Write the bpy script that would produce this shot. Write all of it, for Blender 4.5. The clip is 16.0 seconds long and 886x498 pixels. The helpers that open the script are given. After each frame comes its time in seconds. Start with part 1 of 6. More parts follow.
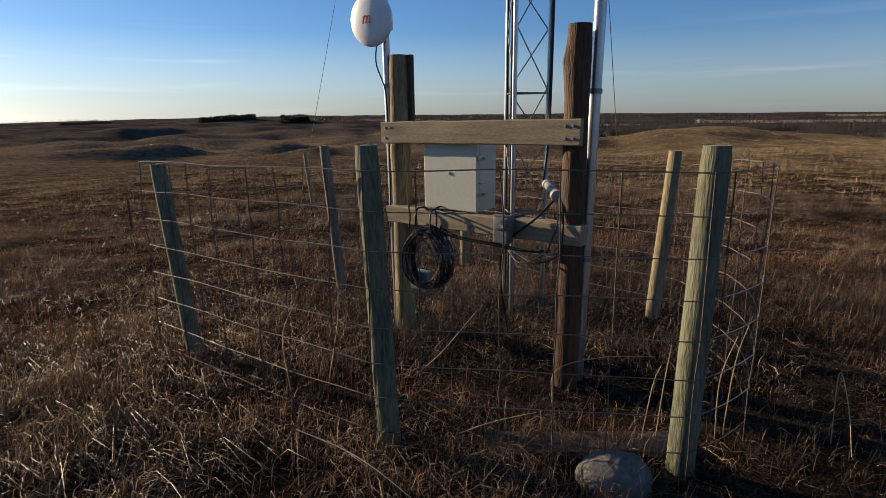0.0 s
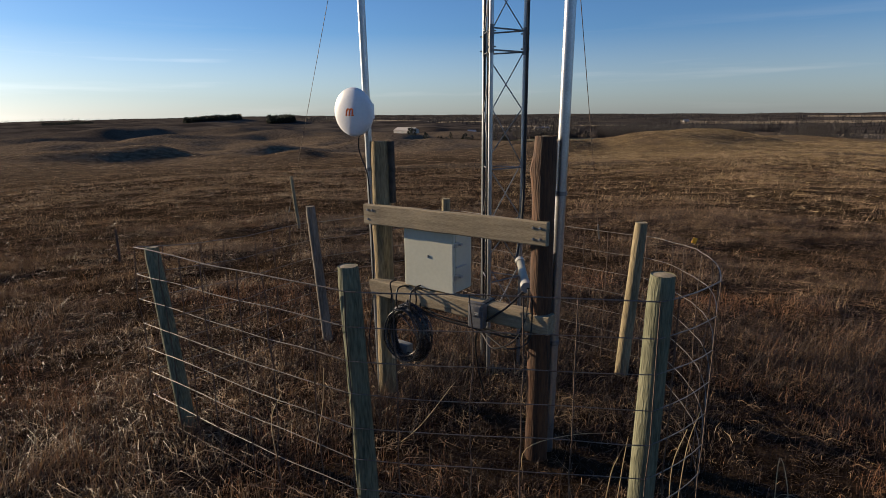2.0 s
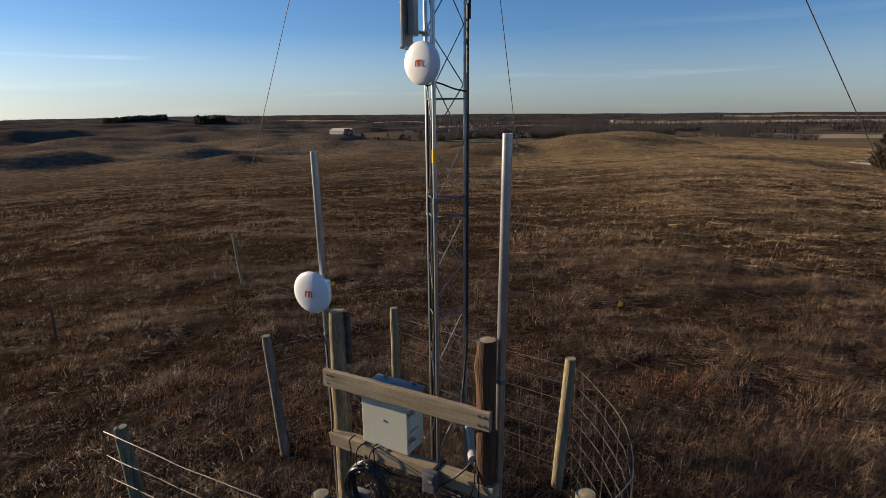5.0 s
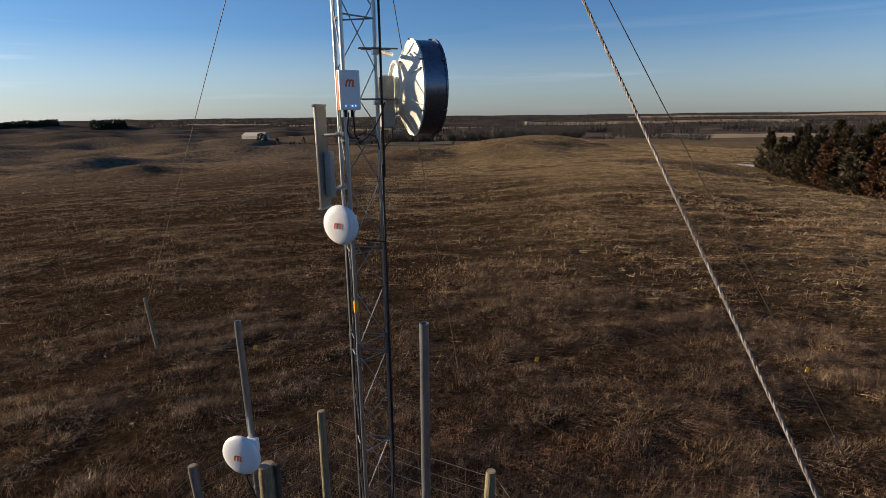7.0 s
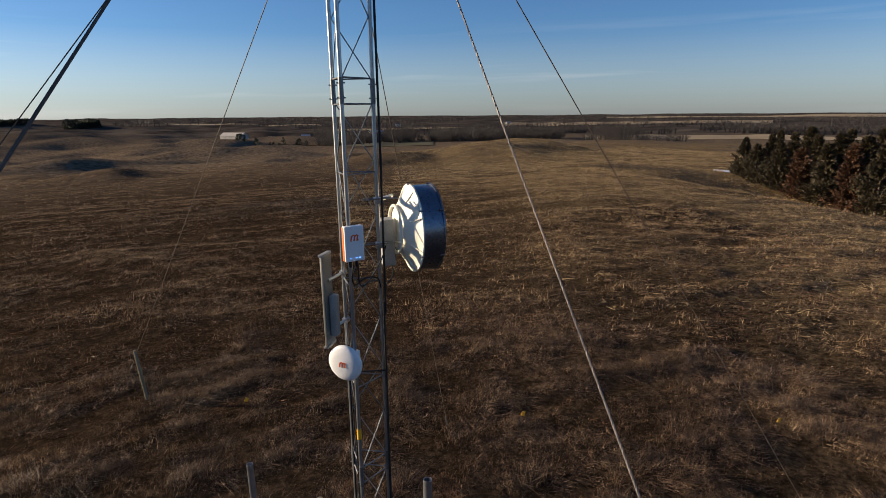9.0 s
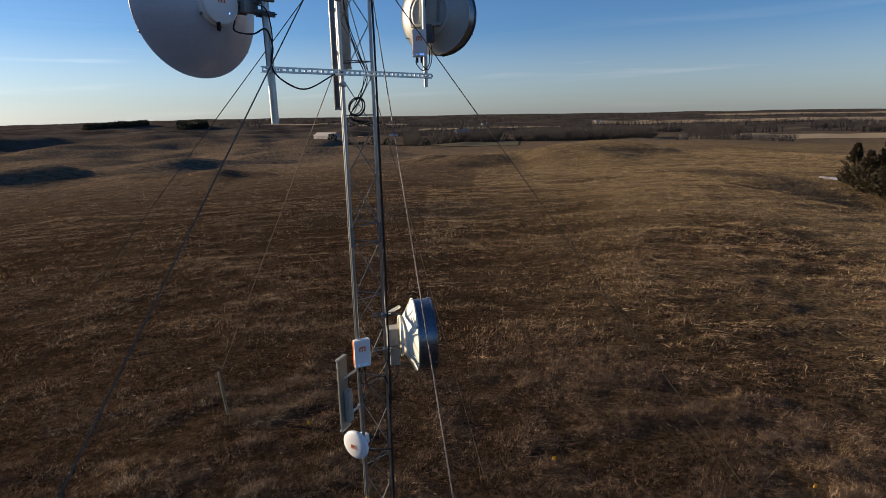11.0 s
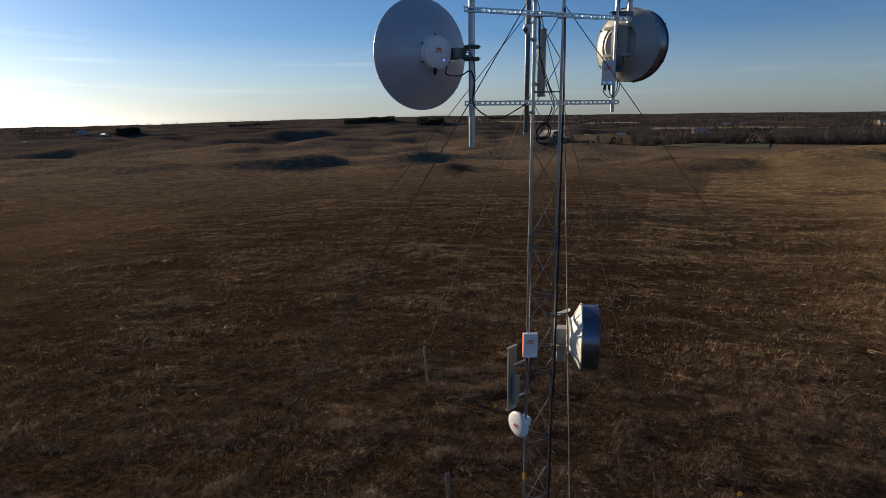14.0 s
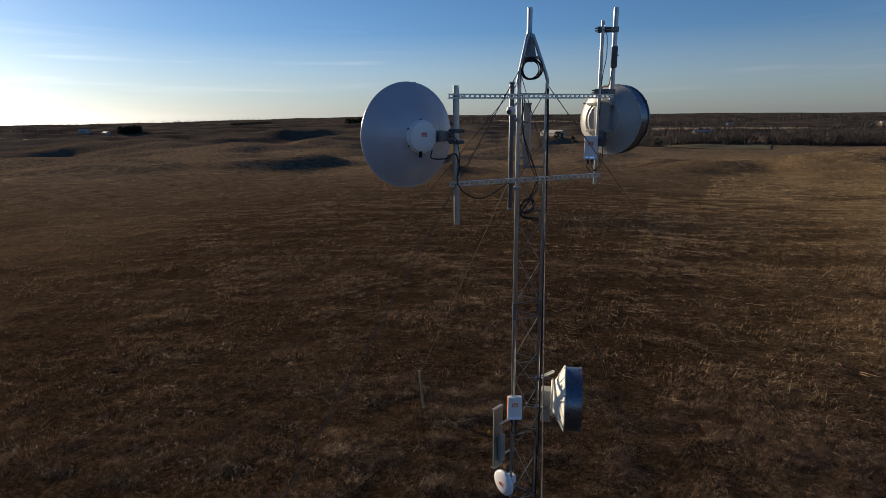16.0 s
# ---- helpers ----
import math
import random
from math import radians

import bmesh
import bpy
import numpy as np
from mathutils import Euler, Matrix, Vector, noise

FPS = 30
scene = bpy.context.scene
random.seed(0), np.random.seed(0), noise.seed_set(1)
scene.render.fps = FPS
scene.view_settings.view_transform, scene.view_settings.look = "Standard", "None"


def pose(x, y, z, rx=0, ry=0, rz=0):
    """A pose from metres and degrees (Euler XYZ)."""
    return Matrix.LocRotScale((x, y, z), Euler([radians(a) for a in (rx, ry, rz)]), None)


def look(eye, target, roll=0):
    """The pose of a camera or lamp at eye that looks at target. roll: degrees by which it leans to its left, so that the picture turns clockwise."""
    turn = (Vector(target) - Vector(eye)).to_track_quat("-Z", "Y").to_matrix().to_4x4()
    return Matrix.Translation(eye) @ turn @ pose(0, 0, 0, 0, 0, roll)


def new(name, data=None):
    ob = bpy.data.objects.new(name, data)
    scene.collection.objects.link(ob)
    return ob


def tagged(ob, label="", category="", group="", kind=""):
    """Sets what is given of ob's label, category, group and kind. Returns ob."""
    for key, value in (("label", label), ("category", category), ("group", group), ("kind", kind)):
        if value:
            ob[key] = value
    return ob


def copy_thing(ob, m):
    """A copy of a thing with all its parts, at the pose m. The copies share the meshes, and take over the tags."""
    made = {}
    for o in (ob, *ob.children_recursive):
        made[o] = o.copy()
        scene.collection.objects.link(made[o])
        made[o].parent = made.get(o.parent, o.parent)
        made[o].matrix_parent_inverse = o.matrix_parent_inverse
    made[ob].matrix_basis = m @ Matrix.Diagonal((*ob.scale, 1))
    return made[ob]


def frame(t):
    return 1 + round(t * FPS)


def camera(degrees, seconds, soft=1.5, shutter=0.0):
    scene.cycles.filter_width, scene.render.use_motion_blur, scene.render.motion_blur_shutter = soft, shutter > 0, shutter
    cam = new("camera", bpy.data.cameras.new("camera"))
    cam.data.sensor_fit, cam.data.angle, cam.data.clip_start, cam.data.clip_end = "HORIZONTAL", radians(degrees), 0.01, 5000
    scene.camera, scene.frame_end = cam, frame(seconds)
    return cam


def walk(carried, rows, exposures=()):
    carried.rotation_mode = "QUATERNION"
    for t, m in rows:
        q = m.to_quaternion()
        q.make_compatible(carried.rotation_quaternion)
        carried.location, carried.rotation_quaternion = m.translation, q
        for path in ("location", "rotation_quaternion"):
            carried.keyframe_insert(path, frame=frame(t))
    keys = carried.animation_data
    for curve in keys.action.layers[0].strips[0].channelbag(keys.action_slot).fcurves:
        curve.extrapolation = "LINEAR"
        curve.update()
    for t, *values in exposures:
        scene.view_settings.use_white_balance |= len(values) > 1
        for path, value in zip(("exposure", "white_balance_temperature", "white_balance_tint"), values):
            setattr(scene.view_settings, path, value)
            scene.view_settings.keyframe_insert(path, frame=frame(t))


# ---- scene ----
cam = camera(77.0, 16.0, 0.8)
PATH = [
    (0, (0.217, 0.133, 1.154), (0.083, 2.071, 0.68), -0.7),
    (0.5, (0.231, 0.128, 1.242), (0.106, 2.067, 0.769), -0.7),
    (1, (0.242, 0.122, 1.359), (0.133, 2.062, 0.885), -0.8),
    (1.5, (0.257, 0.084, 1.485), (0.16, 2.025, 1.011), -0.8),
    (2, (0.284, 0.038, 1.671), (0.194, 1.979, 1.197), -0.6),
    (2.5, (0.292, -0.022, 1.824), (0.225, 1.919, 1.351), -0.7),
    (3, (0.286, -0.052, 2.004), (0.22, 1.889, 1.529), -0.7),
    (3.5, (0.267, -0.058, 2.225), (0.254, 1.885, 1.751), -0.7),
    (4, (0.252, -0.048, 2.374), (0.322, 1.894, 1.901), -0.8),
    (4.2, (0.242, -0.048, 2.455), (0.317, 1.893, 1.98), -0.7),
    (6.3, (0.228, -0.157, 3.594), (0.54, 1.761, 3.119), -0.6),
    (6.5, (0.242, -0.125, 3.702), (0.588, 1.787, 3.227), -0.6),
    (7, (0.266, -0.09, 3.964), (0.665, 1.811, 3.491), -0.9),
    (7.5, (0.261, -0.029, 4.333), (0.67, 1.871, 3.858), -0.7),
    (8, (0.245, 0.015, 4.66), (0.656, 1.914, 4.186), -0.8),
    (8.5, (0.184, -0.01, 4.86), (0.619, 1.884, 4.386), -0.8),
    (8.7, (0.139, -0.035, 4.927), (0.604, 1.852, 4.452), -0.7),
    (10.8, (0.705, -0.748, 6.184), (0.985, 1.175, 5.709), -1.0),
    (11, (0.81, -0.847, 6.265), (0.982, 1.088, 5.79), -1.2),
    (11.5, (1.067, -1.085, 6.312), (0.988, 0.856, 5.837), -1.4),
    (12, (1.145, -1.34, 6.312), (0.672, 0.545, 5.841), -1.6),
    (12.5, (1.15, -1.516, 6.277), (0.524, 0.324, 5.809), -1.2),
    (13, (1.126, -1.607, 6.217), (0.513, 0.238, 5.746), -1.0),
    (13.5, (1.152, -1.563, 6.267), (0.579, 0.295, 5.797), -1.0),
    (14, (1.231, -1.504, 6.503), (0.653, 0.352, 6.033), -0.9),
    (14.5, (1.301, -1.473, 6.571), (0.725, 0.384, 6.1), -0.9),
    (15, (1.372, -1.488, 6.681), (0.794, 0.368, 6.209), -0.8),
    (15.5, (1.392, -1.469, 6.929), (0.81, 0.385, 6.456), -0.7),
    (16, (1.375, -1.442, 7.228), (0.794, 0.412, 6.755), -0.7),
]
walk(cam, [(t, look(eye, target, roll)) for t, eye, target, roll in PATH],
     exposures=((0, 0.80), (6.5, 0.81), (11.0, 0.82), (12.3, 0.70), (13.0, 0.57), (16.0, 0.46)))

# ---- world, sun, exposure ----
SUN_BEARING, SUN_HEIGHT = -65.0, 13.0      # degrees, bearing from +y towards +x
sun_dir = Vector((math.sin(radians(SUN_BEARING)) * math.cos(radians(SUN_HEIGHT)),
                  math.cos(radians(SUN_BEARING)) * math.cos(radians(SUN_HEIGHT)), math.sin(radians(SUN_HEIGHT))))
world = bpy.data.worlds.new("sky")
scene.world = world
world.use_nodes = True
wn, wl = world.node_tree.nodes, world.node_tree.links
wn.clear()
w_out = wn.new("ShaderNodeOutputWorld")
w_bg = wn.new("ShaderNodeBackground")
w_sky = wn.new("ShaderNodeTexSky")
w_sky.sky_type = "NISHITA"
w_sky.sun_disc = False
w_sky.sun_elevation = radians(SUN_HEIGHT)
w_sky.sun_rotation = radians(SUN_BEARING)
w_sky.altitude = 600
w_sky.air_density, w_sky.dust_density, w_sky.ozone_density = 1.0, 0.4, 4.5
w_bg.inputs["Strength"].default_value = 0.062
w_tint = wn.new("ShaderNodeMixRGB")
w_tint.blend_type = "MULTIPLY"
w_tint.inputs["Fac"].default_value = 1.0
w_tint.inputs[2].default_value = (0.86, 0.98, 1.15, 1)
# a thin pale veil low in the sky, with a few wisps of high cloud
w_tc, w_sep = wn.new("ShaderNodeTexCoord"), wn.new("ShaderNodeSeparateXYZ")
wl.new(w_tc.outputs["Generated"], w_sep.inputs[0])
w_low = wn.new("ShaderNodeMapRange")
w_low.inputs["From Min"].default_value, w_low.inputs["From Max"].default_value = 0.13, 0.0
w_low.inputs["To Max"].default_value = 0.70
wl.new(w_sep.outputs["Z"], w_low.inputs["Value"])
w_map, w_wisp, w_cut = wn.new("ShaderNodeMapping"), wn.new("ShaderNodeTexNoise"), wn.new("ShaderNodeMapRange")
w_map.inputs["Scale"].default_value = (1.6, 1.6, 30)
w_map.inputs["Rotation"].default_value = (0.05, 0.08, 0)
wl.new(w_tc.outputs["Generated"], w_map.inputs["Vector"])
wl.new(w_map.outputs[0], w_wisp.inputs["Vector"])
w_wisp.inputs["Scale"].default_value, w_wisp.inputs["Detail"].default_value = 1.6, 7
w_cut.inputs["From Min"].default_value, w_cut.inputs["From Max"].default_value = 0.56, 0.80
w_cut.inputs["To Max"].default_value = 0.5
wl.new(w_wisp.outputs["Fac"], w_cut.inputs["Value"])
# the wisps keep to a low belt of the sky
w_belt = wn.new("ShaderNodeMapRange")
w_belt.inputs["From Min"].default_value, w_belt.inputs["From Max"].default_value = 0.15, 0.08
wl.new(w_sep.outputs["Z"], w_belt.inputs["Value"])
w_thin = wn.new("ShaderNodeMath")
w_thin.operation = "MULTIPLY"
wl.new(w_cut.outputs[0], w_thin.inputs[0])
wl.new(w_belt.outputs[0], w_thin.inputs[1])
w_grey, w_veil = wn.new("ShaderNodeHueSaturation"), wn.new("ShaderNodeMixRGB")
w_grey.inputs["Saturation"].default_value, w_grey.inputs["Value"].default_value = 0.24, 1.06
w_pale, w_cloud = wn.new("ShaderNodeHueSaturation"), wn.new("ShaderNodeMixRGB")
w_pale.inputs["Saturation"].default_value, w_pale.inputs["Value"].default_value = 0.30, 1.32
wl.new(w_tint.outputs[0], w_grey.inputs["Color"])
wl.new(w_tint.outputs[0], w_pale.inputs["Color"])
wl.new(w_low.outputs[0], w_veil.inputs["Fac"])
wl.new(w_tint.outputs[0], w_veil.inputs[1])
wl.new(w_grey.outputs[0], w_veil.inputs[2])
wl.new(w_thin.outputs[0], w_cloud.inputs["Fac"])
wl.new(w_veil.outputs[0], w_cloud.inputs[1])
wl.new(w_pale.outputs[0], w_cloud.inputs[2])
wl.new(w_sky.outputs[0], w_tint.inputs[1])
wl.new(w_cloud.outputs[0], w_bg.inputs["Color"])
wl.new(w_bg.outputs[0], w_out.inputs["Surface"])

sun_data = bpy.data.lights.new("sun", "SUN")
sun_data.energy = 5.0
sun_data.angle = radians(0.6)
sun_data.color = (1.0, 0.80, 0.565)
sun = new("sun", sun_data)
sun.matrix_world = look(sun_dir * 50, (0, 0, 0))



# ---- materials ----
def node_mat(name):
    m = bpy.data.materials.new(name)
    m.use_nodes = True
    nt = m.node_tree
    return m, nt.nodes, nt.links, nt.nodes["Principled BSDF"]


def surface(name, col_a, col_b, rough=0.6, metal=0.0, scale=8.0, fine=60.0, stretch=(1, 1, 1), bump=0.15,
            dist=0.004, spec=0.4, rand=0.0, coat=0.0):
    """Two-scale mottled surface: large stains between two colours, fine grain, bump."""
    m, n, l, b = node_mat(name)
    tc = n.new("ShaderNodeTexCoord")
    mp = n.new("ShaderNodeMapping")
    mp.inputs["Scale"].default_value = stretch
    l.new(tc.outputs["Object"], mp.inputs["Vector"])
    big, small = n.new("ShaderNodeTexNoise"), n.new("ShaderNodeTexNoise")
    big.inputs["Scale"].default_value, big.inputs["Detail"].default_value = scale, 4
    small.inputs["Scale"].default_value, small.inputs["Detail"].default_value = fine, 5
    l.new(mp.outputs[0], big.inputs["Vector"])
    l.new(mp.outputs[0], small.inputs["Vector"])
    mix = n.new("ShaderNodeMixRGB")
    mix.inputs[1].default_value, mix.inputs[2].default_value = (*col_a, 1), (*col_b, 1)
    add = n.new("ShaderNodeMath")
    add.operation = "MULTIPLY_ADD"
    add.inputs[1].default_value = 0.55
    l.new(small.outputs["Fac"], add.inputs[0])
    half = n.new("ShaderNodeMath")
    half.operation = "MULTIPLY"
    half.inputs[1].default_value = 0.5
    l.new(big.outputs["Fac"], half.inputs[0])
    l.new(half.outputs[0], add.inputs[2])
    ramp = n.new("ShaderNodeMapRange")
    ramp.inputs["From Min"].default_value, ramp.inputs["From Max"].default_value = 0.36, 0.68
    l.new(add.outputs[0], ramp.inputs["Value"])
    l.new(ramp.outputs[0], mix.inputs["Fac"])
    colour = mix.outputs[0]
    if rand:
        info = n.new("ShaderNodeObjectInfo")
        hsv = n.new("ShaderNodeHueSaturation")
        mr = n.new("ShaderNodeMapRange")
        mr.inputs["To Min"].default_value, mr.inputs["To Max"].default_value = 1 - rand, 1 + rand
        l.new(info.outputs["Random"], mr.inputs["Value"])
        l.new(mr.outputs[0], hsv.inputs["Value"])
        l.new(colour, hsv.inputs["Color"])
        colour = hsv.outputs[0]
    l.new(colour, b.inputs["Base Color"])
    rr = n.new("ShaderNodeMapRange")
    rr.inputs["To Min"].default_value, rr.inputs["To Max"].default_value = max(0.02, rough - 0.1), min(1, rough + 0.1)
    l.new(small.outputs["Fac"], rr.inputs["Value"])
    l.new(rr.outputs[0], b.inputs["Roughness"])
    b.inputs["Metallic"].default_value = metal
    b.inputs["Specular IOR Level"].default_value = spec
    b.inputs["Coat Weight"].default_value = coat
    if bump:
        bp = n.new("ShaderNodeBump")
        bp.inputs["Strength"].default_value, bp.inputs["Distance"].default_value = bump, dist
        l.new(small.outputs["Fac"], bp.inputs["Height"])
        l.new(bp.outputs[0], b.inputs["Normal"])
    return m


M_GALV = surface("galvanised_steel", (0.31, 0.32, 0.33), (0.48, 0.49, 0.50), 0.34, 0.85, 9, 120, bump=0.05, dist=0.001)
M_GALV_DULL = surface("dull_zinc", (0.13, 0.135, 0.14), (0.26, 0.265, 0.27), 0.5, 0.7, 12, 90, bump=0.08, dist=0.001)
M_WIRE = surface("weathered_wire", (0.11, 0.09, 0.075), (0.25, 0.22, 0.19), 0.45, 0.6, 20, 160, bump=0.05, dist=0.0005)
M_RUST = surface("rusted_wire", (0.05, 0.032, 0.022), (0.13, 0.09, 0.065), 0.75, 0.2, 20, 160, bump=0.1, dist=0.0005)
M_POST = surface("green_treated_pine", (0.045, 0.05, 0.032), (0.20, 0.195, 0.125), 0.88, 0, 7, 45, (3, 3, 0.35), 1.0, 0.007, 0.2, 0.10)
M_POST_GREY = surface("grey_old_post", (0.085, 0.07, 0.055), (0.24, 0.205, 0.165), 0.9, 0, 5, 45, (3, 3, 0.35), 0.6, 0.004, 0.2, 0.1)
M_POLE_TAN = surface("tan_green_pole", (0.07, 0.052, 0.028), (0.36, 0.28, 0.16), 0.88, 0, 8, 50, (3, 3, 0.3), 1.0, 0.008, 0.2)
M_POLE_DARK = surface("dark_creosote_pole", (0.016, 0.009, 0.006), (0.12, 0.056, 0.026), 0.75, 0, 7, 50, (3, 3, 0.3), 1.0, 0.008, 0.3)
M_END = surface("cut_wood_end", (0.20, 0.16, 0.10), (0.40, 0.33, 0.22), 0.9, 0, 20, 120, bump=0.4, dist=0.002, spec=0.2)
M_BOARD = surface("weathered_board", (0.15, 0.115, 0.072), (0.36, 0.295, 0.195), 0.85, 0, 4, 60, (0.6, 8, 8), 0.5, 0.003, 0.2)
M_CABINET = surface("cream_grey_enamel", (0.47, 0.47, 0.38), (0.53, 0.53, 0.43), 0.42, 0, 3, 40, bump=0.03, dist=0.001, spec=0.4)
M_WHITE = surface("white_plastic", (0.74, 0.74, 0.74), (0.82, 0.82, 0.81), 0.42, 0, 4, 60, bump=0.02, dist=0.001, spec=0.5)
M_DISH_PAINT = surface("pale_dish_paint", (0.40, 0.42, 0.48), (0.48, 0.50, 0.56), 0.34, 0.15, 3, 50, bump=0.03, dist=0.001, spec=0.5)
M_CREAM = surface("cream_dish_paint", (0.70, 0.68, 0.58), (0.80, 0.78, 0.68), 0.45, 0, 4, 60, bump=0.03, dist=0.001)
M_GREYBOX = surface("light_grey_casting", (0.25, 0.25, 0.235), (0.35, 0.345, 0.32), 0.5, 0.1, 6, 80, bump=0.05, dist=0.001)
M_SHROUD = surface("blue_grey_aluminium", (0.13, 0.145, 0.175), (0.24, 0.26, 0.30), 0.30, 0.85, 4, 50, (1, 1, 1), 0.03, 0.001)
M_PANEL = surface("dull_panel", (0.17, 0.165, 0.14), (0.26, 0.25, 0.215), 0.45, 0.1, 4, 60, bump=0.03, dist=0.001)
M_GREYPAINT = surface("grey_dish_paint", (0.36, 0.37, 0.36), (0.45, 0.455, 0.44), 0.45, 0.1, 4, 60, bump=0.03, dist=0.001)
M_POST_TAN = surface("tan_treated_pine", (0.13, 0.105, 0.06), (0.33, 0.27, 0.165), 0.88, 0, 7, 45, (3, 3, 0.35), 1.0, 0.007, 0.2, 0.1)
M_BLACK = surface("black_cable", (0.010, 0.010, 0.011), (0.022, 0.022, 0.022), 0.55, 0, 20, 100, bump=0.05, dist=0.001, spec=0.2)
M_COIL = surface("glossy_black_cable", (0.012, 0.012, 0.013), (0.028, 0.028, 0.03), 0.28, 0, 20, 100, bump=0.05, dist=0.001, spec=0.6)
M_DARKGREY = surface("dark_grey_case", (0.07, 0.07, 0.075), (0.13, 0.13, 0.13), 0.5, 0, 10, 80, bump=0.05, dist=0.001)
M_ORANGE = surface("orange_print", (0.78, 0.13, 0.012), (0.84, 0.17, 0.02), 0.5, 0, 10, 60, bump=0)
M_YELLOW = surface("yellow_plastic", (0.80, 0.38, 0.02), (0.86, 0.46, 0.03), 0.5, 0, 10, 60, bump=0.02)
M_GUY = surface("brown_guy_wire", (0.07, 0.048, 0.034), (0.14, 0.10, 0.072), 0.7, 0.0, 20, 160, bump=0.05, dist=0.0005)
M_ROPE = surface("grey_strand", (0.13, 0.11, 0.095), (0.22, 0.19, 0.17), 0.6, 0.3, 40, 220, bump=0.3, dist=0.002)
M_STONE = surface("pale_fieldstone", (0.075, 0.07, 0.062), (0.21, 0.19, 0.165), 0.9, 0, 4, 40, bump=0.6, dist=0.006, spec=0.2)


def grass_mat(name, dark, mid, light, green, through_light=0.18):
    m, n, l, b = node_mat(name)
    geo = n.new("ShaderNodeNewGeometry")
    tc = n.new("ShaderNodeTexCoord")
    big = n.new("ShaderNodeTexNoise")
    big.inputs["Scale"].default_value, big.inputs["Detail"].default_value = 0.35, 5
    l.new(tc.outputs["Object"], big.inputs["Vector"])
    ramp = n.new("ShaderNodeValToRGB")
    e = ramp.color_ramp.elements
    e[0].position, e[0].color = 0.0, (*dark, 1)
    e[1].position, e[1].color = 1.0, (*light, 1)
    k = e.new(0.68)
    k.color = (*mid, 1)
    k = e.new(0.12)
    k.color = (*green, 1)
    s = n.new("ShaderNodeMath")
    s.operation = "MULTIPLY_ADD"
    s.inputs[1].default_value = 0.55
    l.new(geo.outputs["Random Per Island"], s.inputs[0])
    c = n.new("ShaderNodeMapRange")
    c.inputs["From Min"].default_value, c.inputs["From Max"].default_value = 0.35, 0.65
    c.inputs["To Min"].default_value, c.inputs["To Max"].default_value = -0.08, 0.17
    l.new(big.outputs["Fac"], c.inputs["Value"])
    bunch, bm = n.new("ShaderNodeTexNoise"), n.new("ShaderNodeMath")
    bunch.inputs["Scale"].default_value, bunch.inputs["Detail"].default_value = 5.5, 5
    l.new(tc.outputs["Object"], bunch.inputs["Vector"])
    bm.operation = "MULTIPLY_ADD"
    bm.inputs[1].default_value = 1.7
    l.new(bunch.outputs["Fac"], bm.inputs[0])
    off = n.new("ShaderNodeMath")
    off.operation = "SUBTRACT"
    off.inputs[1].default_value = 0.76
    l.new(c.outputs[0], off.inputs[0])
    l.new(off.outputs[0], bm.inputs[2])
    l.new(bm.outputs[0], s.inputs[2])
    l.new(s.outputs[0], ramp.inputs["Fac"])
    l.new(ramp.outputs[0], b.inputs["Base Color"])
    b.inputs["Roughness"].default_value = 0.6
    b.inputs["Specular IOR Level"].default_value = 0.3
    # thin blades let some light through
    thru, both = n.new("ShaderNodeBsdfTranslucent"), n.new("ShaderNodeMixShader")
    both.inputs["Fac"].default_value = through_light
    l.new(ramp.outputs[0], thru.inputs["Color"])
    l.new(b.outputs[0], both.inputs[1])
    l.new(thru.outputs[0], both.inputs[2])
    l.new(both.outputs[0], n["Material Output"].inputs["Surface"])
    return m


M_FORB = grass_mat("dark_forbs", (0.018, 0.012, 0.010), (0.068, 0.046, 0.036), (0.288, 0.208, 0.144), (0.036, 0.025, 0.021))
M_GRASS = grass_mat("dry_grass", (0.052, 0.028, 0.015), (0.240, 0.154, 0.085), (0.640, 0.464, 0.268), (0.068, 0.040, 0.023))
# golden lift for the right slopes, sunlight put into the blade colour
M_SUN_TINT = grass_mat("sun_tinted_grass", (0.160, 0.108, 0.053), (0.432, 0.312, 0.160), (0.640, 0.488, 0.264), (0.256, 0.176, 0.088))
M_SLOPE = grass_mat("slope_grass", (0.062, 0.036, 0.019), (0.27, 0.175, 0.096), (0.66, 0.475, 0.27), (0.080, 0.049, 0.027))
M_RUSSET = grass_mat("russet_grass", (0.080, 0.036, 0.016), (0.264, 0.132, 0.064), (0.496, 0.320, 0.172), (0.120, 0.062, 0.032))


